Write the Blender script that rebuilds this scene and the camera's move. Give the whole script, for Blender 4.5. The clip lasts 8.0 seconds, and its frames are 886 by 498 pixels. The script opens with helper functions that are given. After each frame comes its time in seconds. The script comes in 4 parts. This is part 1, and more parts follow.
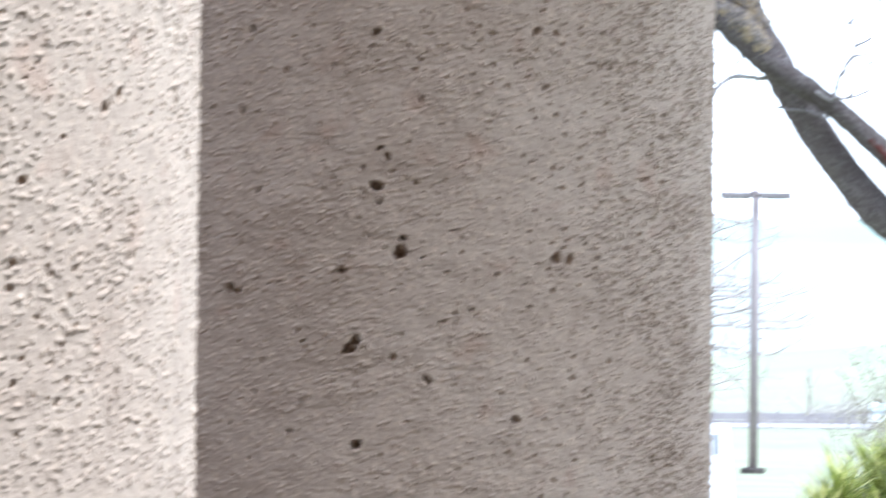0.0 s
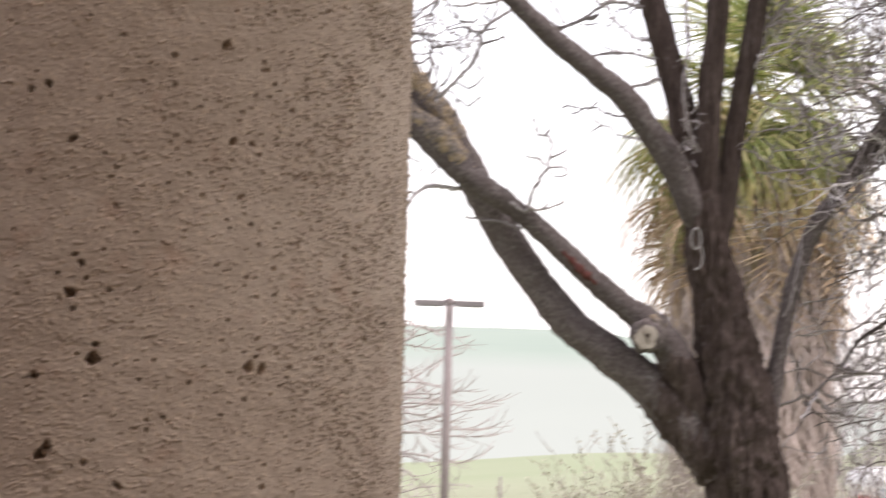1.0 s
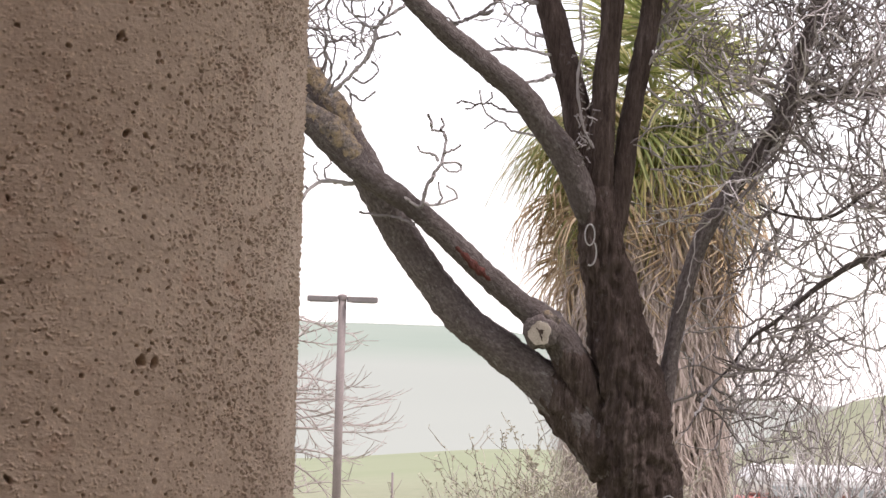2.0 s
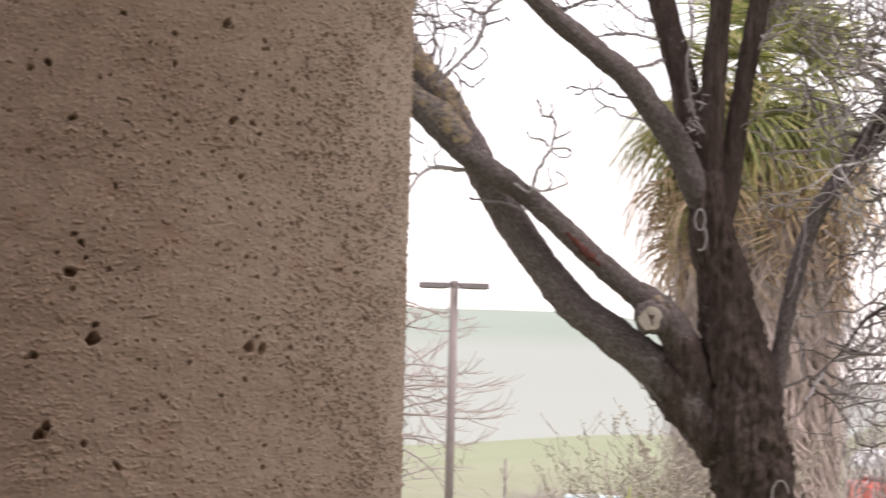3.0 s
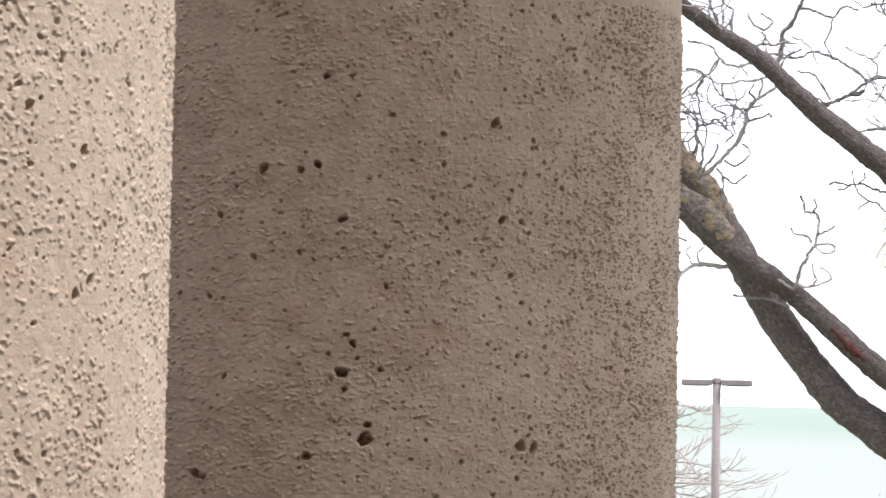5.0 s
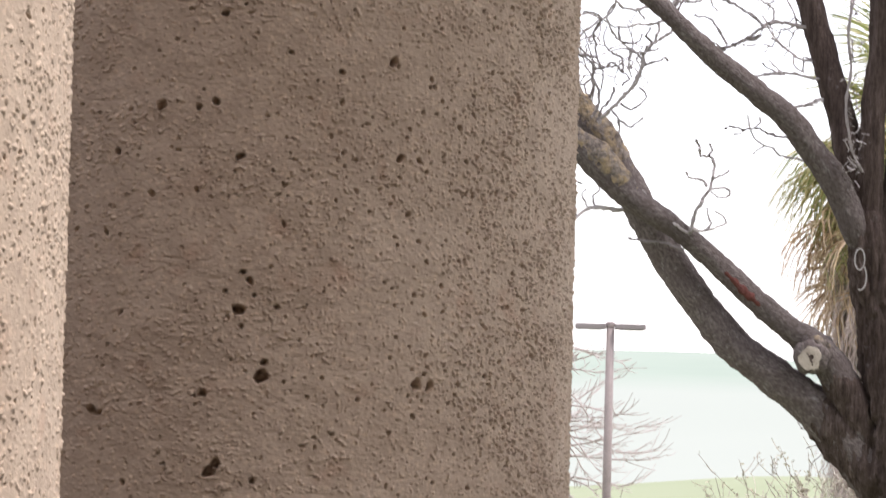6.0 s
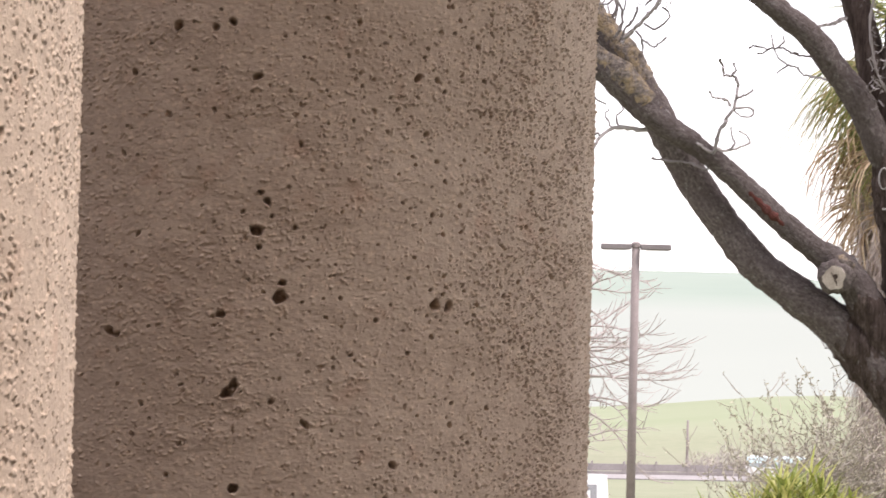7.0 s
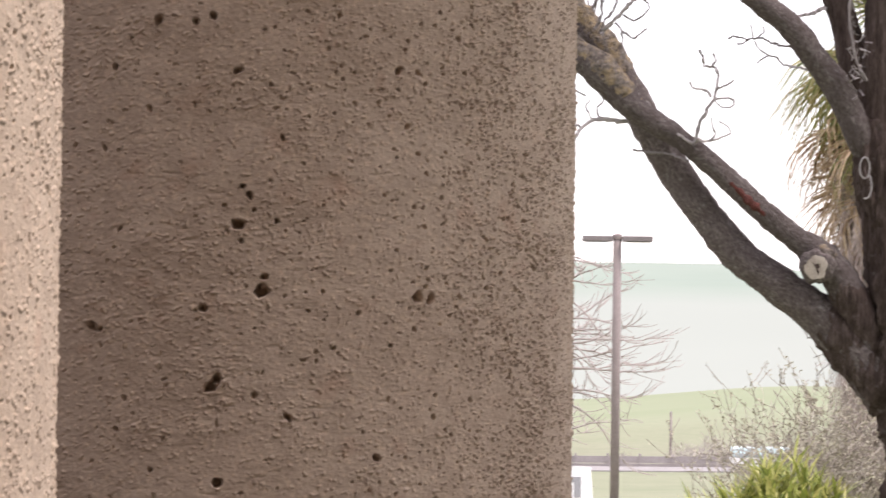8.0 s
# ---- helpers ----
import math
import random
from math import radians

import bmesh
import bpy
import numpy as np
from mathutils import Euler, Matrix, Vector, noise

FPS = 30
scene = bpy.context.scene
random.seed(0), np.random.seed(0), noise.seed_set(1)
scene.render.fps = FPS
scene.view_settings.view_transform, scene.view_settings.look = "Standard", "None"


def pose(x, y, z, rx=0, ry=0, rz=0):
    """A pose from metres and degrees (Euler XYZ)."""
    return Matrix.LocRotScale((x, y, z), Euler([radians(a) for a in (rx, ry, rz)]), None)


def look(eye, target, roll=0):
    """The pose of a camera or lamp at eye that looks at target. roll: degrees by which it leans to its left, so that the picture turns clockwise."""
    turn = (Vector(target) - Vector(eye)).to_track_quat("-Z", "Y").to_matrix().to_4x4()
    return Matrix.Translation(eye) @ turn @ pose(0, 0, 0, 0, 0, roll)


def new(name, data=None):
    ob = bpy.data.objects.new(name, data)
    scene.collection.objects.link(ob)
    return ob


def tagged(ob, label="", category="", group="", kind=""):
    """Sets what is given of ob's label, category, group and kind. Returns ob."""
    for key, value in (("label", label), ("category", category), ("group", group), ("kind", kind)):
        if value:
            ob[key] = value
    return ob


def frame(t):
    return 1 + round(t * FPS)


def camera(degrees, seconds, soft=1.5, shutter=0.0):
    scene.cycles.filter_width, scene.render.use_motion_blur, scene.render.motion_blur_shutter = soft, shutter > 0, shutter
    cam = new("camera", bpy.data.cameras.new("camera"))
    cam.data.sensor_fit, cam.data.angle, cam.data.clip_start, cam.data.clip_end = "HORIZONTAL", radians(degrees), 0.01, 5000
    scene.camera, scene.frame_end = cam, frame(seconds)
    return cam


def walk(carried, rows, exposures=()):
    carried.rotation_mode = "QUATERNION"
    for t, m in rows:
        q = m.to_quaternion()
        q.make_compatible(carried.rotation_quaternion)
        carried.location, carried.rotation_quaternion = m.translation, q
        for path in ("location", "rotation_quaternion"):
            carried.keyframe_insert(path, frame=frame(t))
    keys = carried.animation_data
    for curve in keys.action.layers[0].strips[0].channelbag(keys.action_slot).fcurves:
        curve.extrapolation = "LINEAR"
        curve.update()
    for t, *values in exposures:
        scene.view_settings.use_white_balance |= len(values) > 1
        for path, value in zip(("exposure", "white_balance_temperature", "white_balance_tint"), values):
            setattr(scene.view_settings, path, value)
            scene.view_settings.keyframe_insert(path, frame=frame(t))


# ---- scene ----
cam = camera(12.0, 8.0, soft=1.5, shutter=0.5)
PATH = [
    (0, (-0.0193, 0.0087, 1.6302), (-0.3100, 10.0037, 1.7573), 0.66),
    (0.5, (-0.0137, -0.0126, 1.6386), (0.0774, 9.9831, 1.9168), 1.43),
    (1, (-0.0178, -0.0281, 1.6358), (0.4110, 9.9551, 2.0256), 1.57),
    (1.2, (-0.0194, -0.0139, 1.6363), (0.5336, 9.9623, 2.0496), 1.70),
    (2.3, (-0.0171, 0.0040, 1.6335), (0.6681, 9.9738, 1.9994), 1.76),
    (2.5, (-0.0152, -0.0032, 1.6337), (0.6141, 9.9707, 1.9859), 1.71),
    (3, (-0.0123, -0.0044, 1.6331), (0.4061, 9.9808, 1.9806), 1.49),
    (3.5, (-0.0142, -0.0078, 1.6352), (0.0928, 9.9839, 2.0271), 1.25),
    (4, (-0.0265, -0.0047, 1.6354), (-0.2410, 9.9822, 2.1008), 1.09),
    (4.2, (-0.0293, -0.0040, 1.6343), (-0.3048, 9.9798, 2.1314), 1.07),
    (5.3, (-0.0225, -0.0121, 1.6317), (-0.1586, 9.9707, 2.2033), 1.17),
    (5.5, (-0.0249, -0.0073, 1.6298), (-0.1009, 9.9777, 2.1718), 1.27),
    (6, (-0.0269, -0.0170, 1.6272), (0.0204, 9.9733, 2.0632), 1.48),
    (6.5, (-0.0205, -0.0158, 1.6263), (0.0448, 9.9791, 1.9401), 1.43),
    (7, (-0.0178, -0.0023, 1.6269), (-0.0268, 9.9946, 1.8740), 1.32),
    (7.5, (-0.0212, 0.0010, 1.6249), (-0.0900, 9.9983, 1.8458), 0.95),
    (8, (-0.0183, -0.0018, 1.6247), (0.0165, 9.9955, 1.8578), 0.77),
]
EXPOSURES = [
    (0.0, 1.38, 5300, 8), (0.3, 1.27, 5600, 10), (0.5, 1.09, 5900, 12), (0.8, 0.78, 6500, 17), (1.2, 0.58, 6700, 19), (2.5, 0.41, 6800, 21),
    (3.5, 0.53, 6900, 21), (4.2, 0.52, 7000, 22), (5.3, 0.88, 6100, 12), (5.9, 0.75, 6450, 16), (6.5, 0.75, 6700, 19), (8.0, 0.65, 6700, 20),
]
walk(cam, [(t, look(eye, aim, roll)) for t, eye, aim, roll in PATH], EXPOSURES)

# ---- light: a hazy bright sky, a weak wide sun behind the camera ----
SUN_UP, SUN_TURN = 64.0, 112.0      # elevation; compass turn from +y towards +x
world = bpy.data.worlds.new("hazy_sky")
scene.world = world
world.use_nodes = True
wn, wl = world.node_tree.nodes, world.node_tree.links
sky = wn.new("ShaderNodeTexSky")
sky.sky_type, sky.sun_disc = "NISHITA", False
sky.sun_elevation, sky.sun_rotation = radians(SUN_UP), radians(SUN_TURN)
sky.air_density, sky.dust_density, sky.ozone_density = 1.0, 0.8, 0.5
wn["Background"].inputs["Strength"].default_value = 0.15
veil = wn.new("ShaderNodeMix")          # thin even cloud over the sky
veil.data_type = "RGBA"
veil.inputs[0].default_value = 0.65
veil.inputs[7].default_value = (9.0, 8.9, 9.2, 1)
wl.new(sky.outputs[0], veil.inputs[6])
wl.new(veil.outputs[2], wn["Background"].inputs["Color"])
sun_data = bpy.data.lights.new("sun", "SUN")
sun_data.energy, sun_data.angle, sun_data.color = 2.6, radians(12), (1.0, 0.97, 0.93)
sun = new("sun", sun_data)
sd = Vector((math.sin(radians(SUN_TURN)) * math.cos(radians(SUN_UP)), math.cos(radians(SUN_TURN)) * math.cos(radians(SUN_UP)), math.sin(radians(SUN_UP))))
sun.matrix_world = look(sd * 60, (0, 0, 0))


# ---- materials ----
def material(name, build, rough=0.9, spec=0.25):
    m = bpy.data.materials.new(name)
    m.use_nodes = True
    nt = m.node_tree
    b = nt.nodes["Principled BSDF"]
    b.inputs["Roughness"].default_value = rough
    b.inputs["Specular IOR Level"].default_value = spec
    build(nt, b)
    return m


def node(nt, kind, **values):
    n = nt.nodes.new(kind)
    for k, v in values.items():
        n.inputs[k.replace("_", " ")].default_value = v
    return n


def coords(nt, stretch=(1, 1, 1)):
    tc = nt.nodes.new("ShaderNodeTexCoord")
    mp = nt.nodes.new("ShaderNodeMapping")
    mp.inputs["Scale"].default_value = stretch
    nt.links.new(tc.outputs["Object"], mp.inputs["Vector"])
    return mp.outputs[0]


def noise_at(nt, vec, scale, detail=4.0, rough=0.55):
    n = node(nt, "ShaderNodeTexNoise", Scale=scale, Detail=detail, Roughness=rough)
    nt.links.new(vec, n.inputs["Vector"])
    return n.outputs["Fac"]


def ramp(nt, fac, *stops):
    r = nt.nodes.new("ShaderNodeValToRGB")
    els = r.color_ramp.elements
    while len(els) < len(stops):
        els.new(0.5)
    for e, (p, c) in zip(els, stops):
        e.position, e.color = p, (*c, 1)
    nt.links.new(fac, r.inputs[0])
    return r.outputs[0]


def mix(nt, fac, a, b, blend="MIX"):
    m = nt.nodes.new("ShaderNodeMix")
    m.data_type, m.blend_type = "RGBA", blend
    for sock, v in ((m.inputs[0], fac), (m.inputs[6], a), (m.inputs[7], b)):
        if isinstance(v, (int, float)):
            sock.default_value = v
        elif isinstance(v, tuple):
            sock.default_value = (*v, 1)
        else:
            nt.links.new(v, sock)
    return m.outputs[2]


def bump(nt, b, height, strength, distance):
    n = node(nt, "ShaderNodeBump", Strength=strength, Distance=distance)
    nt.links.new(height, n.inputs["Height"])
    nt.links.new(n.outputs[0], b.inputs["Normal"])


def mat_plain(name, c1, c2, scale, rough=0.85, bumpy=0.0, stretch=(1, 1, 1), spec=0.25):
    def build(nt, b):
        v = coords(nt, stretch)
        n1 = noise_at(nt, v, scale)
        n2 = noise_at(nt, v, scale * 9, 3)
        c = ramp(nt, n1, (0.3, c1), (0.7, c2))
        c = mix(nt, 0.35, c, ramp(nt, n2, (0.3, tuple(x * 0.6 for x in c1)), (0.7, tuple(min(1, x * 1.25) for x in c2))))
        nt.links.new(c, b.inputs["Base Color"])
        if bumpy:
            bump(nt, b, n2, 0.6, bumpy)
    return material(name, build, rough, spec)


def build_concrete(nt, b):
    v = coords(nt)
    big = noise_at(nt, v, 3.0, 3)
    mid = noise_at(nt, v, 28.0, 4)
    c = ramp(nt, big, (0.3, (0.41, 0.315, 0.24)), (0.7, (0.51, 0.41, 0.32)))
    c = mix(nt, 0.4, c, ramp(nt, mid, (0.3, (0.36, 0.275, 0.205)), (0.72, (0.575, 0.46, 0.355))))
    vo = node(nt, "ShaderNodeTexVoronoi", Scale=230.0)
    nt.links.new(v, vo.inputs["Vector"])
    sep = nt.nodes.new("ShaderNodeSeparateColor")
    nt.links.new(vo.outputs["Color"], sep.inputs[0])
    grain = ramp(nt, sep.outputs[0], (0.0, (0.45, 0.43, 0.42)), (0.10, (0.93, 0.91, 0.89)), (0.84, (1.0, 0.98, 0.96)), (0.93, (1.55, 1.48, 1.40)))
    c = mix(nt, 0.3, c, grain, "MULTIPLY")
    rust = noise_at(nt, v, 17.0, 2)
    mask = ramp(nt, rust, (0.62, (0, 0, 0)), (0.8, (0.55, 0.55, 0.55)))
    c = mix(nt, mask, c, (0.42, 0.27, 0.19))
    nt.links.new(c, b.inputs["Base Color"])
    vs = coords(nt, (1, 1, 1.5))
    h = mix(nt, 0.4, noise_at(nt, vs, 260.0, 2, 0.5), noise_at(nt, vs, 620.0, 2, 0.6), "ADD")
    bump(nt, b, h, 0.4, 0.0012)


def build_bark(nt, b):
    v = coords(nt, (1, 1, 0.14))
    v1 = coords(nt)
    cr = noise_at(nt, v, 40.0, 6, 0.7)
    fine = noise_at(nt, coords(nt, (1, 1, 0.22)), 130.0, 4, 0.7)
    pat = noise_at(nt, coords(nt, (1, 1, 0.35)), 7.0, 4)
    c = ramp(nt, cr, (0.34, (0.042, 0.031, 0.027)), (0.50, (0.09, 0.067, 0.059)), (0.66, (0.165, 0.13, 0.116)), (0.8, (0.23, 0.19, 0.175)))
    c = mix(nt, ramp(nt, pat, (0.42, (0, 0, 0)), (0.62, (0.75, 0.75, 0.75))), c, (0.074, 0.054, 0.047))
    c = mix(nt, 0.6, c, ramp(nt, fine, (0.3, (0.55, 0.52, 0.5)), (0.7, (1.6, 1.58, 1.55))), "MULTIPLY")
    li = noise_at(nt, v1, 20.0, 5, 0.7)
    c = mix(nt, ramp(nt, li, (0.61, (0, 0, 0)), (0.70, (0.6, 0.6, 0.6))), c, (0.21, 0.19, 0.175))
    nt.links.new(c, b.inputs["Base Color"])
    bump(nt, b, mix(nt, 0.5, cr, fine, "ADD"), 1.0, 0.03)


def along(nt, stretch):
    a = nt.nodes.new("ShaderNodeAttribute")
    a.attribute_name = "along"
    m = nt.nodes.new("ShaderNodeMapping")
    m.inputs["Scale"].default_value = stretch
    nt.links.new(a.outputs["Vector"], m.inputs["Vector"])
    return m.outputs["Vector"]


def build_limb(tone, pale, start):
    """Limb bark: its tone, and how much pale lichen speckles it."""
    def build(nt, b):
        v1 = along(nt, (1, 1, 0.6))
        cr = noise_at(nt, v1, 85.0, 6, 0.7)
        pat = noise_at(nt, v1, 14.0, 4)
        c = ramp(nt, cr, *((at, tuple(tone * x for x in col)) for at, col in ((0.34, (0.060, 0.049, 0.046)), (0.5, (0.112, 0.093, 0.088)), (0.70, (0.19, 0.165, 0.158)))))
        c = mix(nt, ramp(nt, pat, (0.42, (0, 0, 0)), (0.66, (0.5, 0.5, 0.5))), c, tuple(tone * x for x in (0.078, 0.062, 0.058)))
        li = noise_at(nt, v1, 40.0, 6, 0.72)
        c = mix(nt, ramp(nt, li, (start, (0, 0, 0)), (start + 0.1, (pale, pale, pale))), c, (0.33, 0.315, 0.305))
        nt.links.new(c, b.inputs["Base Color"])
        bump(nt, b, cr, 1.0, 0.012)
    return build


def build_mossy(nt, b):
    v1 = coords(nt)
    cr = noise_at(nt, v1, 55.0, 5, 0.65)
    c = ramp(nt, cr, (0.34, (0.07, 0.057, 0.05)), (0.55, (0.20, 0.17, 0.15)), (0.75, (0.35, 0.31, 0.275)))
    li = noise_at(nt, v1, 19.0, 5, 0.7)
    c = mix(nt, ramp(nt, li, (0.45, (0, 0, 0)), (0.60, (0.85, 0.85, 0.85))), c, (0.36, 0.275, 0.17))
    nt.links.new(c, b.inputs["Base Color"])
    bump(nt, b, cr, 1.0, 0.012)


def mat_random(name, stops, rough=0.7, spec=0.3, through_light=0.0):
    def build(nt, b):
        g = nt.nodes.new("ShaderNodeNewGeometry")
        c = ramp(nt, g.outputs["Random Per Island"], *stops)
        n = noise_at(nt, coords(nt), 30.0, 2)
        c = mix(nt, 0.35, c, ramp(nt, n, (0.3, (0.5, 0.5, 0.5)), (0.7, (1.2, 1.2, 1.2))), "MULTIPLY")
        nt.links.new(c, b.inputs["Base Color"])
        if through_light:
            t = nt.nodes.new("ShaderNodeBsdfTranslucent")
            nt.links.new(c, t.inputs[0])
            ms = nt.nodes.new("ShaderNodeMixShader")
            ms.inputs[0].default_value = through_light
            nt.links.new(b.outputs[0], ms.inputs[1])
            nt.links.new(t.outputs[0], ms.inputs[2])
            nt.links.new(ms.outputs[0], nt.nodes["Material Output"].inputs[0])
    return material(name, build, rough, spec)


def height_of(nt, axis, scale):
    """One of the object's coordinates, scaled, for fields that end at a line."""
    sep = nt.nodes.new("ShaderNodeSeparateXYZ")
    nt.links.new(coords(nt, (scale, scale, scale)), sep.inputs[0])
    return sep.outputs[axis]


def build_ground(nt, b):
    v = coords(nt)
    big = noise_at(nt, v, 0.012, 4)
    fine = noise_at(nt, v, 0.5, 5)
    c = ramp(nt, big, (0.35, (0.185, 0.215, 0.135)), (0.65, (0.25, 0.265, 0.185)))
    c = mix(nt, 0.4, c, ramp(nt, fine, (0.3, (0.19, 0.205, 0.13)), (0.7, (0.345, 0.335, 0.245))))
    crop = ramp(nt, height_of(nt, "Y", 0.001), (0.60, (0, 0, 0)), (0.72, (1, 1, 1)))
    c = mix(nt, crop, c, ramp(nt, big, (0.3, (0.23, 0.262, 0.165)), (0.7, (0.262, 0.288, 0.195))))
    dry = ramp(nt, height_of(nt, "Y", 0.001), (0.386, (0, 0, 0)), (0.389, (1, 1, 1)), (0.44, (1, 1, 1)), (0.56, (0, 0, 0)))
    c = mix(nt, mix(nt, 1.0, dry, (0.6, 0.6, 0.6), "MULTIPLY"), c, (0.26, 0.245, 0.19))
    nt.links.new(c, b.inputs["Base Color"])


def build_far_hill(nt, b):
    v = coords(nt, (1, 1, 3))
    big = noise_at(nt, v, 0.004, 4)
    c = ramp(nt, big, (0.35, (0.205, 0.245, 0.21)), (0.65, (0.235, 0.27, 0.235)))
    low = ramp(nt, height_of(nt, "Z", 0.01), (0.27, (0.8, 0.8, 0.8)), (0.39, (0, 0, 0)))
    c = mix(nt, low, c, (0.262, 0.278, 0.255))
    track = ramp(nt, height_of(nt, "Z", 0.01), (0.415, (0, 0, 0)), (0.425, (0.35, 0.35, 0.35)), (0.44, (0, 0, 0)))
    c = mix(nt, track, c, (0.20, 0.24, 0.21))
    # Hill emits its own pale colour to stand in for distance haze.
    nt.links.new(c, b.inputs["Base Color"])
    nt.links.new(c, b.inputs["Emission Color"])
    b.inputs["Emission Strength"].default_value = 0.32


M_CONCRETE = material("sandblasted_concrete", build_concrete, 0.95, 0.15)
M_BARK = material("dark_bark", build_bark, 0.95, 0.1)
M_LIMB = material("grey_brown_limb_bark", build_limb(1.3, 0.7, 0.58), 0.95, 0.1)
M_SMOOTH = material("smooth_brown_limb_bark", build_limb(1.12, 0.4, 0.58), 0.95, 0.1)
M_DARKTWIG = mat_random("grey_twig_bark", ((0.0, (0.17, 0.15, 0.145)), (0.5, (0.27, 0.245, 0.24)), (1.0, (0.40, 0.37, 0.36))), 0.9, 0.15)
M_MOSSY = material("mossy_bark", build_mossy, 0.95, 0.1)
M_TWIG = mat_random("twig_bark", ((0.0, (0.14, 0.115, 0.105)), (0.4, (0.29, 0.255, 0.245)), (0.75, (0.46, 0.42, 0.41)), (1.0, (0.62, 0.58, 0.57))), 0.9, 0.15)
M_PALETWIG = mat_random("pale_twig_bark", ((0.0, (0.16, 0.14, 0.135)), (0.5, (0.27, 0.24, 0.235)), (1.0, (0.42, 0.385, 0.375))), 0.9, 0.15)
# Grey-brown twigs, made lighter to put haze into their colour.
M_BUSHTWIG = mat_random("hazed_grey_brown_twigs", ((0.0, (0.27, 0.23, 0.20)), (0.5, (0.38, 0.34, 0.30)), (1.0, (0.52, 0.47, 0.40))), 0.9, 0.1)
M_FARTWIG = mat_plain("reddish_twig_bark", (0.33, 0.285, 0.265), (0.44, 0.39, 0.365), 2.0, 0.9)
M_CUT = mat_plain("sawn_wood", (0.32, 0.265, 0.225), (0.62, 0.55, 0.48), 26.0, 0.8)
M_RED = mat_plain("raw_red_wood", (0.055, 0.02, 0.016), (0.12, 0.036, 0.028), 30.0, 0.8, 0.004)
M_ROPE = mat_plain("grey_rope", (0.24, 0.225, 0.22), (0.40, 0.38, 0.37), 60.0, 0.9)
M_FROND = mat_random("palm_frond_green", ((0.0, (0.13, 0.16, 0.055)), (0.45, (0.30, 0.345, 0.105)), (1.0, (0.62, 0.55, 0.30))), 0.5, 0.4, 0.5)
M_HALF = mat_random("yellowing_frond", ((0.0, (0.20, 0.19, 0.06)), (0.5, (0.38, 0.33, 0.13)), (1.0, (0.54, 0.42, 0.26))), 0.7, 0.25, 0.3)
M_DEAD = mat_random("dead_frond_straw", ((0.0, (0.26, 0.17, 0.10)), (0.5, (0.52, 0.38, 0.24)), (1.0, (0.70, 0.56, 0.41))), 0.9, 0.15, 0.2)
M_SKIRT = mat_random("grey_brown_skirt", ((0.0, (0.30, 0.235, 0.205)), (0.5, (0.41, 0.33, 0.29)), (1.0, (0.55, 0.46, 0.41))), 0.9, 0.1)
M_BLADE = mat_random("yellow_green_blade", ((0.0, (0.13, 0.17, 0.04)), (0.5, (0.33, 0.37, 0.085)), (1.0, (0.58, 0.54, 0.22))), 0.5, 0.35, 0.35)
M_DRYBLADE = mat_random("dry_blade", ((0.0, (0.16, 0.12, 0.09)), (1.0, (0.42, 0.34, 0.26))), 0.9, 0.15)
M_LEAF = mat_random("dull_grey_green_leaf", ((0.0, (0.30, 0.285, 0.20)), (0.5, (0.42, 0.39, 0.30)), (1.0, (0.56, 0.51, 0.40))), 0.7, 0.2, 0.25)
# Brown lightened so that the colour carries the distance haze.
M_HEDGE = mat_random("hazed_brown_bush_twigs", ((0.0, (0.40, 0.36, 0.33)), (1.0, (0.52, 0.47, 0.43))), 0.9, 0.1)
M_GROUND = material("spring_grass", build_ground, 1.0, 0.05)
M_HILL = material("far_hill_haze_glow", build_far_hill, 1.0, 0.0)
M_ROAD = mat_plain("pale_worn_asphalt", (0.25, 0.233, 0.225), (0.33, 0.31, 0.30), 0.6, 0.95)
M_RAIL = mat_plain("weathered_timber_grey", (0.28, 0.25, 0.25), (0.38, 0.345, 0.345), 3.0, 0.9)
M_POLE = mat_plain("brown_weathered_steel", (0.21, 0.175, 0.165), (0.28, 0.235, 0.225), 5.0, 0.6)
M_LAMP = mat_plain("grey_lamp_housing", (0.17, 0.15, 0.15), (0.23, 0.205, 0.2), 5.0, 0.5)
M_WHITE = mat_plain("white_paint", (0.74, 0.73, 0.72), (0.84, 0.83, 0.82), 3.0, 0.4, spec=0.5)
M_PINKRED = mat_plain("red_paint", (0.60, 0.12, 0.09), (0.72, 0.18, 0.14), 3.0, 0.4, spec=0.5)
M_BLUE = mat_plain("pale_blue_paint", (0.58, 0.72, 0.76), (0.66, 0.79, 0.82), 0.8, 0.4, spec=0.5)
M_DARK = mat_plain("dark_rubber", (0.02, 0.02, 0.02), (0.04, 0.04, 0.04), 8.0, 0.9)
M_GLASS = mat_plain("tinted_window_glass", (0.10, 0.12, 0.13), (0.16, 0.19, 0.20), 1.0, 0.1, spec=0.6)
M_VANGLASS = mat_plain("pale_reflecting_glass", (0.30, 0.33, 0.34), (0.42, 0.45, 0.46), 1.0, 0.15, spec=0.6)
M_GREY = mat_plain("grey_print", (0.25, 0.25, 0.26), (0.33, 0.33, 0.34), 8.0, 0.8)
# Dark tone cuts the light bounced by the added walls and slab.
M_WALL = mat_plain("dark_block_render", (0.09, 0.072, 0.058), (0.12, 0.097, 0.08), 0.8, 0.95, 0.01)
# Concrete darkened to limit light bounced up onto the columns.
M_PAVE = mat_plain("low_bounce_concrete", (0.05, 0.043, 0.038), (0.08, 0.069, 0.061), 1.2, 0.95, 0.004)


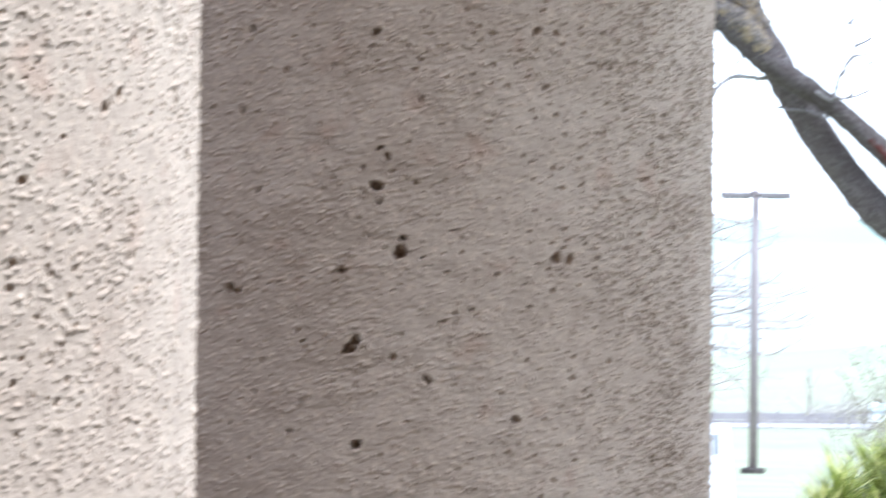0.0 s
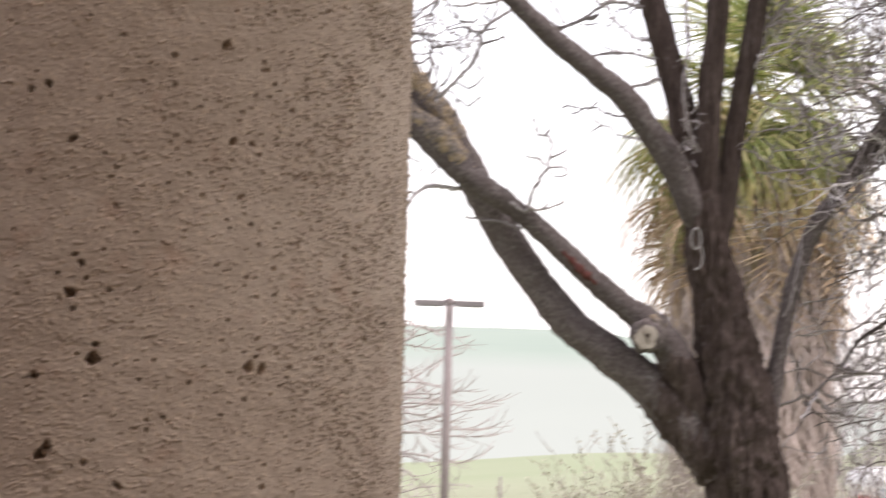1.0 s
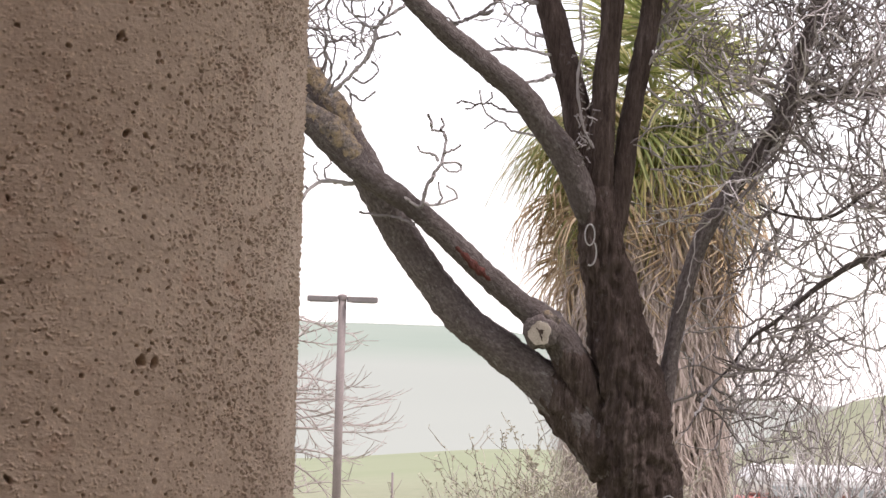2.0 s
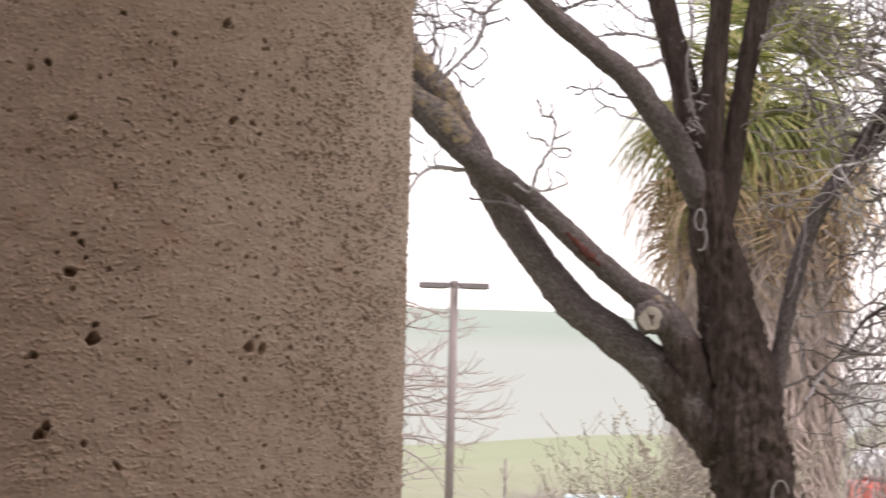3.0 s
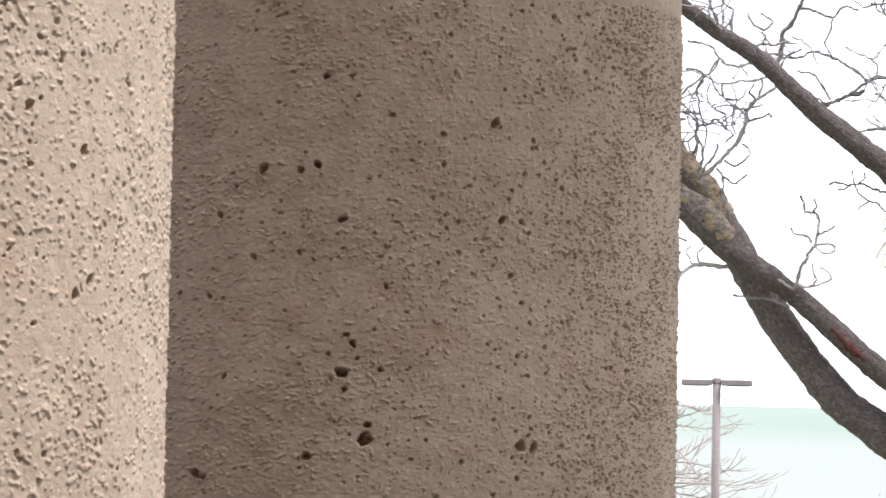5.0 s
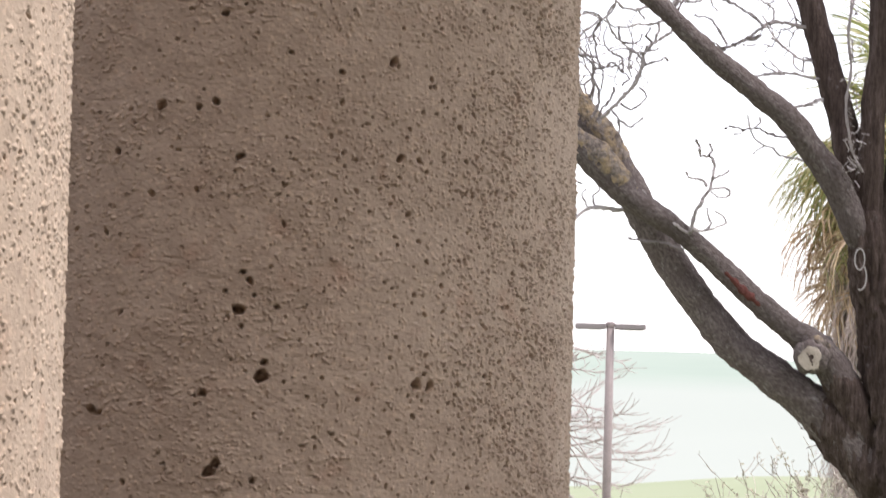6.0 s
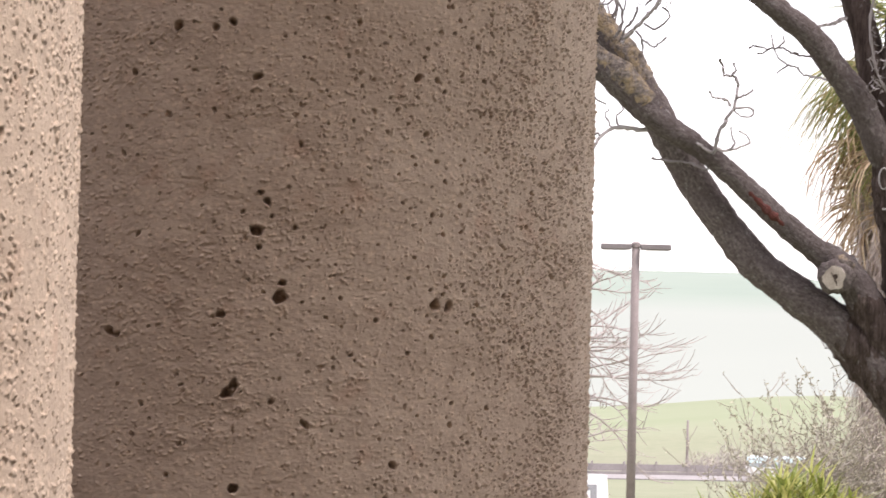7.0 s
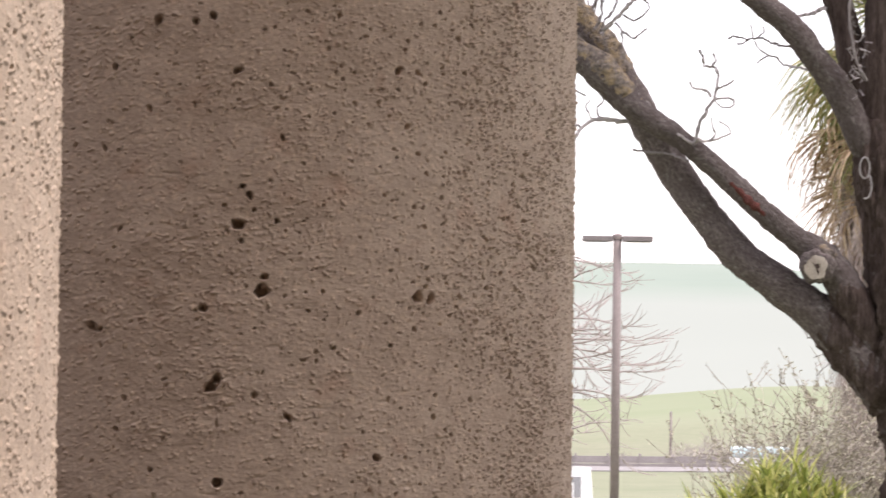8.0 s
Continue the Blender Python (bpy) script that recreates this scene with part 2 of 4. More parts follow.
# ---- mesh helpers ----
class Shape:
    """Vertices and faces collected for one mesh."""
    def __init__(self):
        self.v, self.f, self.along = [], [], []

    def face(self, *pts):
        n = len(self.v)
        self.v.extend(tuple(p) for p in pts)
        self.f.append(tuple(range(n, n + len(pts))))

    def tube(self, pts, radii, sides=6, wobble=0.0, seed=0, cap=True, ridge=0.0):
        pts = [Vector(p) for p in pts]
        n0 = len(self.v)
        d = (pts[1] - pts[0]).normalized()
        side = d.cross(Vector((0.13, 1, 0.21))).normalized()
        run = 0.0
        for i, p in enumerate(pts):
            run += (p - pts[i - 1]).length if i else 0.0
            a, b = pts[max(0, i - 1)], pts[min(len(pts) - 1, i + 1)]
            d = (b - a).normalized()
            side = (side - d * side.dot(d)).normalized()
            up = d.cross(side)
            for k in range(sides):
                w = 2 * math.pi * k / sides
                r = radii[i]
                o = side * math.cos(w) + up * math.sin(w)
                if wobble:
                    q = p + o * r
                    r *= 1 + wobble * (noise.noise(q * 7 + Vector((seed, 0, 0))) + 0.6 * noise.noise(q * 24) + 0.45 * noise.noise(q * 60))
                    if ridge:
                        r += ridge * (noise.noise(Vector((q.x * 34, q.y * 34, q.z * 5))) + 0.5 * noise.noise(Vector((q.x * 80, q.y * 80, q.z * 14))))
                self.v.append(tuple(p + o * r))
                self.along.append((radii[i] * math.cos(w), radii[i] * math.sin(w), run + 3.7 * seed))
        for i in range(len(pts) - 1):
            for k in range(sides):
                a, b = n0 + i * sides + k, n0 + i * sides + (k + 1) % sides
                self.f.append((a, b, b + sides, a + sides))
        if cap:
            self.f.append(tuple(n0 + k for k in range(sides))[::-1])
            self.f.append(tuple(n0 + (len(pts) - 1) * sides + k for k in range(sides)))

    def box(self, lo, hi):
        n = len(self.v)
        self.v.extend((x, y, z) for z in (lo[2], hi[2]) for y in (lo[1], hi[1]) for x in (lo[0], hi[0]))
        self.f.extend(tuple(n + i for i in q) for q in ((0, 2, 3, 1), (4, 5, 7, 6), (0, 1, 5, 4), (2, 6, 7, 3), (0, 4, 6, 2), (1, 3, 7, 5)))

    def mesh(self, name, mat, smooth=False):
        me = bpy.data.meshes.new(name)
        me.from_pydata(self.v, [], self.f)
        me.materials.append(mat)
        if smooth:
            me.shade_smooth()
        me.update()
        if len(self.along) == len(self.v):
            me.attributes.new("along", "FLOAT_VECTOR", "POINT").data.foreach_set("vector", np.array(self.along, np.float32).ravel())
        return me


def part(name, shape, mat, parent=None, label="", smooth=False, bevel=0.0):
    ob = new(name, shape.mesh(name, mat, smooth))
    if parent is not None:
        ob.parent = parent
    if label:
        tagged(ob, label)
    if bevel:
        b = ob.modifiers.new("bevel", "BEVEL")
        b.width, b.segments, b.limit_method = bevel, 2, "ANGLE"
    return ob


def spline(pts, step):
    """A smooth line through points (tuples of any length), resampled at about step."""
    pts = [np.array(p, float) for p in pts]
    out = []
    for i in range(len(pts) - 1):
        p0, p1, p2, p3 = pts[max(0, i - 1)], pts[i], pts[i + 1], pts[min(len(pts) - 1, i + 2)]
        n = max(1, int(np.linalg.norm((p2 - p1)[:3]) / step))
        for k in range(n):
            t = k / n
            out.append(0.5 * (2 * p1 + (p2 - p0) * t + (2 * p0 - 5 * p1 + 4 * p2 - p3) * t * t + (3 * p1 - p0 - 3 * p2 + p3) * t ** 3))
    out.append(pts[-1])
    return out


# ---- ground, hill, road ----
def smooth_step(a, b, x):
    t = min(1.0, max(0.0, (x - a) / (b - a)))
    return t * t * (3 - 2 * t)


def ground_z(x, y):
    u = x / max(y, 60.0)
    z = -0.0257 * min(max(y - 12, 0), 408)
    crest = -9.9 + 900 * 0.0042 * smooth_step(0.03, 0.09, u)
    z += (crest - -10.48) * smooth_step(430, 900, y)
    z -= 45 * smooth_step(950, 1500, y)
    k = smooth_step(0.105, 0.18, u) * math.exp(-((y - 560) / 110) ** 2)
    z += 15.5 * k
    if y > 30:
        z += 0.25 * noise.noise(Vector((x * 0.03, y * 0.02, 0)))
    return z


def build_ground_sheet():
    rows = [-60, -30, -10, 0, 6, 12, 20, 30, 45, 60, 80, 100, 130, 160, 200, 240, 280, 320, 350, 370, 380, 386, 392, 400, 412, 430]
    y = 445
    while y < 1000:
        rows.append(y)
        y += 15
    rows += [1050, 1150, 1300, 1600, 2200, 3200, 4900]
    cols = [-3, -1.5, -0.8, -0.4, -0.2, -0.1, -0.05] + [i * 0.008 for i in range(0, 33)] + [0.3, 0.45, 0.8, 1.5, 3]
    s = Shape()
    for y in rows:
        for u in cols:
            x = u * max(60.0, y)
            s.v.append((x, y, ground_z(x, y)))
    n = len(cols)
    for i in range(len(rows) - 1):
        for j in range(n - 1):
            a = i * n + j
            s.f.append((a, a + 1, a + n + 1, a + n))
    return tagged(part("ground", s, M_GROUND, smooth=True), "sloping pale spring-green grass meadow", "ground", kind="structure")


build_ground_sheet()


def build_hill():
    s = Shape()
    us = [-0.6 + 0.02 * i for i in range(30)] + [0.005 * i for i in range(0, 61)] + [0.32 + 0.03 * i for i in range(20)]
    prof = [(0.0, -0.030), (0.25, -0.012), (0.5, 0.002), (0.62, 0.0105), (0.70, 0.0118), (0.9, 0.0195), (1.0, 1.0)]
    n = len(prof)
    for u in us:
        top = 0.0207 - 0.0163 * smooth_step(0.072, 0.16, u)
        for t, h in prof:
            y = 1700 + 900 * t
            h = top if h == 1.0 else min(h, top * (0.2 + 0.8 * t))
            y2 = y
            s.v.append((u * y2, y2, 1.63 + h * y2 + 0.5 * noise.noise(Vector((u * 40, t * 3, 0)))))
    for i in range(len(us) - 1):
        for j in range(n - 1):
            a = i * n + j
            s.f.append((a, a + n, a + n + 1, a + 1))
    return tagged(part("backdrop", s, M_HILL, smooth=True), "far green hill, haze put in as pale glowing colour", "hill", kind="structure")


build_hill()


def strip(name, y0, y1, lift, mat, label, category, x0=-120, x1=160):
    s = Shape()
    n = 40
    for i in range(n + 1):
        x = x0 + (x1 - x0) * i / n
        z = max(ground_z(x, y0), ground_z(x, y1)) + lift
        s.v.extend(((x, y0, z), (x, y1, z), (x, y0, z - 1.2), (x, y1, z - 1.2)))
    for i in range(n):
        a = 4 * i
        s.f.extend(((a, a + 4, a + 5, a + 1), (a, a + 2, a + 6, a + 4), (a + 1, a + 5, a + 7, a + 3)))
    return tagged(part(name, s, mat), label, category, kind="structure")


strip("road", 376, 389, 0.1, M_ROAD, "pale worn asphalt road across the valley", "road")


# ---- paving, plus unseen slab and walls added to block sky and sun ----
def slab(name, lo, hi, mat, label, category):
    s = Shape()
    s.box(lo, hi)
    return tagged(part(name, s, mat), label, category, kind="structure")


slab("pavement", (-9, -5.0, -0.2), (3.2, 8.5, 0.05), M_PAVE, "unseen paving under the columns, darkened to limit bounced light", "paving")
# Slab out of view, sized to keep direct sun off the shaded column.
slab("shade_slab", (-2.6, 3.4, 9.0), (4.6, 8.4, 9.35), M_WALL, "unseen slab added to keep sun off the shaded column", "canopy")
# Unseen walls, added to cut sky light on the column fronts.
slab("sky_block_back", (-9, -5.3, -0.2), (17.0, -5.0, 21.0), M_WALL, "unseen plain wall added to hold back sky light", "wall")
slab("sky_block_side", (-9.3, -5.0, -0.2), (-9, 8.5, 5.0), M_WALL, "unseen plain wall added to hold back sky light", "wall")

# ---- columns ----
BIG_PITS = [(-9.5, 2.028, 6.5), (-3.5, 2.026, 5.0), (-1.0, 2.034, 6.5), (-16.3, 1.97, 6.5, 115, 0.5), (3.1, 1.966, 5.8), (-17.9, 1.868, 6.6, 115, 0.36), (10.1, 1.884, 5.0), (-1.8, 1.67, 6.5), (-19.6, 1.645, 5.8), (-18.2, 1.642, 5.0), (0.3, 1.582, 7.9), (-0.5, 1.572, 9.4), (33.3, 1.687, 8.6), (35.7, 1.684, 6.5), (11.7, 1.534, 5.8), (-9.8, 1.467, 5.8), (0.8, 1.453, 8.6), (29.1, 1.972, 6.5), (30.8, 1.902, 4.3), (26.1, 1.485, 5.8), (0.0, 2.145, 5.8), (27.6, 2.094, 7.2), (61.8, 2.182, 6.5)]
CLUSTER_PITS = [(4.1, 1.822, 5.0), (5.2, 1.81, 6.2, 120, 0.62), (1.3, 1.797, 4.3), (5.8, 1.792, 4.3), (3.5, 1.774, 9.4), (3.9, 1.754, 4.3), (7.6, 1.711, 5.8), (7.2, 1.691, 9.4)]
SMALL_PITS = [(9.4, 1.779, 3.6), (-17.9, 1.700, 2.9), (14.5, 1.668, 2.9), (22.8, 1.666, 3.6), (18.7, 1.621, 2.9), (6.3, 1.562, 3.6), (-14.1, 1.556, 3.6), (-7.8, 1.580, 3.6), (-15.4, 1.517, 3.6), (21.3, 1.856, 2.9), (26.9, 1.814, 3.6), (32.0, 1.790, 3.6), (37.8, 1.780, 3.6), (32.7, 1.970, 4.3), (42.0, 1.974, 4.3), (40.7, 2.016, 4.3), (-13.6, 2.005, 3.6), (-10.7, 1.917, 4.3), (-3.5, 1.923, 4.3), (-15.2, 1.767, 5.2, 60, 0.5), (50.9, 1.720, 3.6), (19.7, 2.203, 3.6), (18.8, 2.077, 4.3), (19.1, 2.039, 4.3), (10.6, 2.099, 3.6), (47.5, 1.701, 3.6), (55.3, 1.808, 4.3), (58.4, 1.919, 3.6)]
LIT_PITS = [(66.0, 1.781, 6.0), (63.3, 1.770, 6.0), (55.6, 1.906, 5.0), (64.2, 1.877, 5.0), (51.8, 1.714, 5.0), (50.0, 1.854, 5.0), (57.1, 1.747, 4.0), (50.7, 1.655, 5.0), (56.0, 1.863, 4.0)]


def blurred(rng, shape, su, sz):
    """Smooth random relief, unit strength, with grains su wide and sz high (in cells)."""
    g = np.fft.rfft2(rng.standard_normal(shape))
    fz, fu = np.fft.fftfreq(shape[0])[:, None], np.fft.rfftfreq(shape[1])[None, :]
    g *= np.exp(-2 * (math.pi ** 2) * ((fz * sz) ** 2 + (fu * su) ** 2))
    g = np.fft.irfft2(g, s=shape)
    return g / g.std()


def column(ax, ay, r, z_top, ang0, ang1, z0, z1, cell, pits, seed, small, grain, label):
    """A round sandblasted concrete column; angles in degrees from -y towards +x. Fine relief where the angles and heights say."""
    rng = np.random.default_rng(seed)
    nu, nz = int(radians(ang1 - ang0) * r / cell), int((z1 - z0) / cell)
    ang = np.radians(np.linspace(ang0, ang1, nu))
    zz = np.linspace(z0, z1, nz)
    mm = 0.001 / cell
    gm = mm * grain
    def steep(g, at, edge):
        return 0.5 + 0.5 * np.tanh((g - at) / edge)

    patchy = np.clip(0.5 + 0.45 * blurred(rng, (nz, nu), 34 * mm, 24 * mm), 0.05, 1.05)
    open_side = (np.clip((ang - 0.55) / 0.5, 0, 1) * (1 - 0.6 * np.clip((ang - 1.05) / 0.4, 0, 1)) if grain == 1 else np.full(nu, 0.5))[None, :]   # more weathered on its open side
    h = 0.25 * blurred(rng, (nz, nu), 14 * gm, 9 * gm) + 0.10 * blurred(rng, (nz, nu), 1.7 * gm, 1.2 * gm)
    h += 0.08 * np.clip(patchy, 0.3, 0.9) * blurred(rng, (nz, nu), 4.0 * gm, 1.7 * gm)       # ripples
    g = blurred(rng, (nz, nu), 1.7 * gm, 1.3 * gm)
    h += (0.9 + 0.9 * open_side) * steep(g, 2.15 - 0.6 * patchy - 0.3 * open_side, 0.16)                 # short proud crusts, drawn out level
    g = blurred(rng, (nz, nu), 1.5 * gm, 1.3 * gm)
    h += (1.3 + 0.7 * open_side) * steep(g, 2.1 - 0.5 * patchy - 0.5 * open_side, 0.2)                    # proud grains
    g = blurred(rng, (nz, nu), 1.9 * gm, 1.9 * gm)
    h -= (3.0 + 2.4 * open_side) * steep(g, 2.9 - 0.5 * patchy - 0.32 * open_side, 0.13)        # small torn holes
    g = blurred(rng, (nz, nu), 1.25 * gm, 1.25 * gm)
    h -= 2.6 * (0.25 + open_side) * steep(g, 2.55 - 0.3 * patchy - 0.1 * open_side, 0.16)                               # pinholes
    g = blurred(rng, (nz, nu), 5.5 * gm, 1.4 * gm)
    h -= 0.4 * steep(g, 2.0, 0.2)                                         # short level cracks
    h *= 1.65 if grain == 1 else 0.9
    some = [(math.degrees(ang[rng.integers(nu)]), zz[rng.integers(nz)], 1.2 + 1.6 * rng.random() ** 2) for _ in range(small)]
    if grain == 1:
        some += [(rng.uniform(28, 78), zz[rng.integers(nz)], 1.7 + 1.9 * rng.random() ** 1.5) for _ in range(330)]
    edge = blurred(rng, (nz, nu), 2.4 * mm, 2.4 * mm)
    for a, z, rad, *slant in list(pits) + some:
        j, i = (radians(a) - ang[0]) / (ang[-1] - ang[0]) * (nu - 1), (z - z0) / (z1 - z0) * (nz - 1)
        w = int(rad * 2.6 * mm) + 2
        i0, i1, j0, j1 = max(0, int(i) - w), min(nz, int(i) + w + 1), max(0, int(j) - w), min(nu, int(j) + w + 1)
        if i0 >= i1 or j0 >= j1:
            continue
        turn, thin = (radians(slant[0]), slant[1]) if slant else (rng.uniform(-1.2, 1.2), rng.uniform(0.62, 0.95))
        di, dj = (np.arange(i0, i1)[:, None] - i) / mm, (np.arange(j0, j1)[None, :] - j) / mm
        u, v = dj * math.cos(turn) + di * math.sin(turn), (di * math.cos(turn) - dj * math.sin(turn))
        q = np.sqrt((u / 1.1) ** 2 + (v / 1.1 / thin) ** 2) / rad + 0.17 * edge[i0:i1, j0:j1]
        hole = np.clip(1.7 * (1.0 - q), 0, 1)
        lip = np.exp(-((q - 1.12) / 0.16) ** 2) * np.clip(-di / rad, 0, 1)          # a proud lower rim
        h[i0:i1, j0:j1] += 0.16 * rad * lip - (2.6 if rad > 4 else 2.9) * rad * hole * hole * (3 - 2 * hole)
    fade_u = np.clip(np.minimum(np.arange(nu), np.arange(nu)[::-1]) / 6, 0, 1)[None, :]
    fade_z = np.clip(np.minimum(np.arange(nz), np.arange(nz)[::-1]) / 6, 0, 1)[:, None]
    rr = r + 0.001 * h * fade_u * fade_z
    # the rest of the way round and up, coarser
    rest = np.radians(np.linspace(ang1, ang0 + 360, 60))[1:-1]
    all_ang = np.r_[ang, rest]
    below, above = np.linspace(-0.1, z0, 14)[:-1], np.linspace(z1, z_top, 14)[1:]
    all_z = np.r_[below, zz, above]
    full = np.full((len(all_z), len(all_ang)), r)
    full[len(below):len(below) + nz, :nu] = rr
    x, y = full * np.sin(all_ang) , -full * np.cos(all_ang)
    co = np.stack([x, y, np.broadcast_to(all_z[:, None], x.shape)], -1).reshape(-1, 3)
    na, nn = len(all_ang), len(all_z)
    i, j = np.meshgrid(np.arange(nn - 1), np.arange(na), indexing="ij")
    k = (j + 1) % na
    quads = np.stack([i * na + j, i * na + k, (i + 1) * na + k, (i + 1) * na + j], -1).reshape(-1, 4)
    me = bpy.data.meshes.new("column")
    me.vertices.add(len(co))
    me.vertices.foreach_set("co", co.ravel().astype(np.float32))
    top = np.arange((nn - 1) * na, nn * na)
    me.loops.add(quads.size + na)
    me.loops.foreach_set("vertex_index", np.r_[quads.ravel(), top].astype(np.int32))
    me.polygons.add(len(quads) + 1)
    me.polygons.foreach_set("loop_start", np.r_[np.arange(0, quads.size, 4), quads.size].astype(np.int32))
    me.update(calc_edges=True)
    me.validate()
    me.shade_smooth()
    me.materials.append(M_CONCRETE)
    ob = new("column", me)
    ob.location = (ax, ay, 0.0)
    return tagged(ob, label, "column", group="columns of the colonnade", kind="structure")


column(-0.2829, 5.70, 0.46, 9.02, -28, 94, 1.34, 2.27, 0.00125, BIG_PITS + CLUSTER_PITS + SMALL_PITS, 3, 560, 1.0, "round sandblasted concrete column in shade, pitted with small air holes")
column(-0.7696, 3.30, 0.46, 4.2, 44, 97, 1.47, 2.01, 0.001, LIT_PITS, 8, 130, 1.1, "round sandblasted concrete column in brighter light, pitted")

# ---- the bare tree ----
TY = 18.0
BRANCH_PLAN = {}
BRANCH_PLAN["trunk"] = [(2.15, -0.25, .34), (2.13, 0.3, .25), (2.13, 0.8, .195), (2.112, 1.236, .165), (2.068, 1.428, .172), (2.04, 1.67, .168), (1.992, 1.911, .135), (1.946, 2.153, .108), (1.885, 2.393, .098), (1.862, 2.62, .075)]
BRANCH_PLAN["limb_a"] = [(1.85, 2.46, .05), (1.821, 2.537, .062), (1.73, 2.729, .062), (1.629, 2.859, .058), (1.527, 2.989, .055), (1.378, 3.106, .05), (1.204, 3.233, .045), (1.079, 3.338, .042), (0.945, 3.46, .038), (0.84, 3.53, .036), (0.70, 3.62, .032), (0.4, 3.85, .026)]
BRANCH_PLAN["limb_b"] = [(1.875, 2.45, .05), (1.879, 2.6, .058), (1.884, 2.88, .056), (1.894, 3.124, .052), (1.912, 3.368, .048), (1.921, 3.735, .045), (1.95, 4.4, .03)]
BRANCH_PLAN["limb_c"] = [(1.844, 2.5, .05), (1.835, 2.64, .065), (1.766, 2.998, .062), (1.676, 3.311, .058), (1.581, 3.649, .052), (1.42, 4.3, .035)]
BRANCH_PLAN["limb_d"] = [(1.93, 2.4, .05), (1.966, 2.566, .05), (1.995, 2.835, .047), (2.041, 3.129, .045), (2.083, 3.374, .043), (2.129, 3.743, .04), (2.22, 4.4, .028)]
BRANCH_PLAN["limb_e"] = [(1.99, 1.40, .1), (1.936, 1.497, .12), (1.81, 1.639, .108), (1.659, 1.785, .092), (1.486, 1.905, .082), (1.311, 2.04, .076), (1.155, 2.222, .074), (1.04, 2.385, .074), (0.945, 2.533, .07), (0.86, 2.69, .07), (0.745, 2.86, .072), (0.645, 2.985, .068), (0.527, 3.149, .06), (0.35, 3.36, .05)]
BRANCH_PLAN["limb_f"] = [(1.93, 1.55, .07), (1.88, 1.65, .08), (1.795, 1.836, .08), (1.70, 1.985, .074), (1.60, 2.075, .062), (1.550, 2.105, .053), (1.400, 2.223, .05), (1.201, 2.402, .047), (1.031, 2.533, .047), (0.857, 2.645, .056), (0.707, 2.791, .068), (0.608, 2.873, .055), (0.46, 2.977, .045), (0.3, 3.05, .035)]
BRANCH_PLAN["limb_g"] = [(2.14, 1.50, 0.038), (2.176, 1.626, 0.041), (2.2, 1.796, 0.038), (2.238, 2.04, 0.035), (2.299, 2.297, 0.036), (2.372, 2.482, 0.038), (2.466, 2.632, 0.036), (2.572, 2.781, 0.038), (2.678, 2.944, 0.035), (2.749, 3.032, 0.027), (2.896, 3.073, 0.025), (3.141, 3.099, 0.023), (3.5, 3.25, 0.017)]
BRANCH_PLAN["limb_h"] = [(2.66, 2.90, .03), (2.722, 3.153, .034), (2.801, 3.4, .03), (2.857, 3.598, .028), (2.98, 4.2, .018)]
BRANCH_PLAN["limb_i"] = [(3.55, 2.6, 0.0187), (3.209, 2.412, 0.0158), (3.033, 2.345, 0.0144), (2.869, 2.23, 0.0122), (2.702, 2.079, 0.0101), (2.606, 2.003, 0.0086), (2.511, 1.866, 0.0065), (2.368, 1.729, 0.0036)]
BRANCH_PLAN["limb_j"] = [(3.5, 2.9, 0.0144), (3.103, 2.677, 0.0101), (2.91, 2.537, 0.0086), (2.738, 2.543, 0.0072), (2.614, 2.588, 0.0050)]
DEPTH = {"limb_a": -0.25, "limb_b": 0.0, "limb_c": 0.12, "limb_d": 0.05, "limb_e": 0.05, "limb_f": -0.12, "limb_g": 0.2, "limb_h": 0.1, "limb_i": 0.35, "limb_j": 0.3}


def limb_line(name):
    pts, far = BRANCH_PLAN[name], DEPTH.get(name, 0.0)
    n = len(pts)
    return [(x, TY + far * min(1, 1.6 * i / n), z, r) for i, (x, z, r) in enumerate(pts)]


def twig(s, rng, p, d, length, r, level, up=0.15, kink=0.75, spread=0.9, step=0.015):
    """A crooked twig: short bowed runs between knobs, a sharp turn at each knob, side twigs and a bud at the tip."""
    n = max(5, int(length / step))
    pts, radii = [Vector(p)], [r * 1.15]
    d = Vector(d).normalized()
    bow, left = Vector((rng.gauss(0, 1), rng.gauss(0, 1), rng.gauss(0, 1))), rng.randint(2, 5)
    for i in range(n):
        left -= 1
        knob = left <= 0
        if knob:
            bow = Vector((rng.gauss(0, 1), rng.gauss(0, 1), rng.gauss(up, 1)))
            d = (d + bow * kink * 0.85).normalized()
            left = rng.randint(2, 6)
        d = (d - bow * 0.10 * kink + Vector((0, 0, up * 0.06))).normalized()
        pts.append(pts[-1] + d * length / n)
        t = (i + 1) / n
        radii.append(r * (1 - 0.4 * t) * (1.45 if knob else 1.0))
        if level > 0 and knob and rng.random() < spread * 0.62:
            e = (d - bow * 0.9 + Vector((rng.gauss(0, 0.4), rng.gauss(0, 0.4), rng.gauss(up, 0.4)))).normalized()
            twig(s, rng, pts[-1], e, length * rng.uniform(0.3, 0.6), max(0.0032, radii[-1] * 0.6), level - 1, up, kink, spread, step)
    radii[-1] *= 1.5
    s.tube(pts, radii, 3 if r < 0.0036 else 4, cap=False)


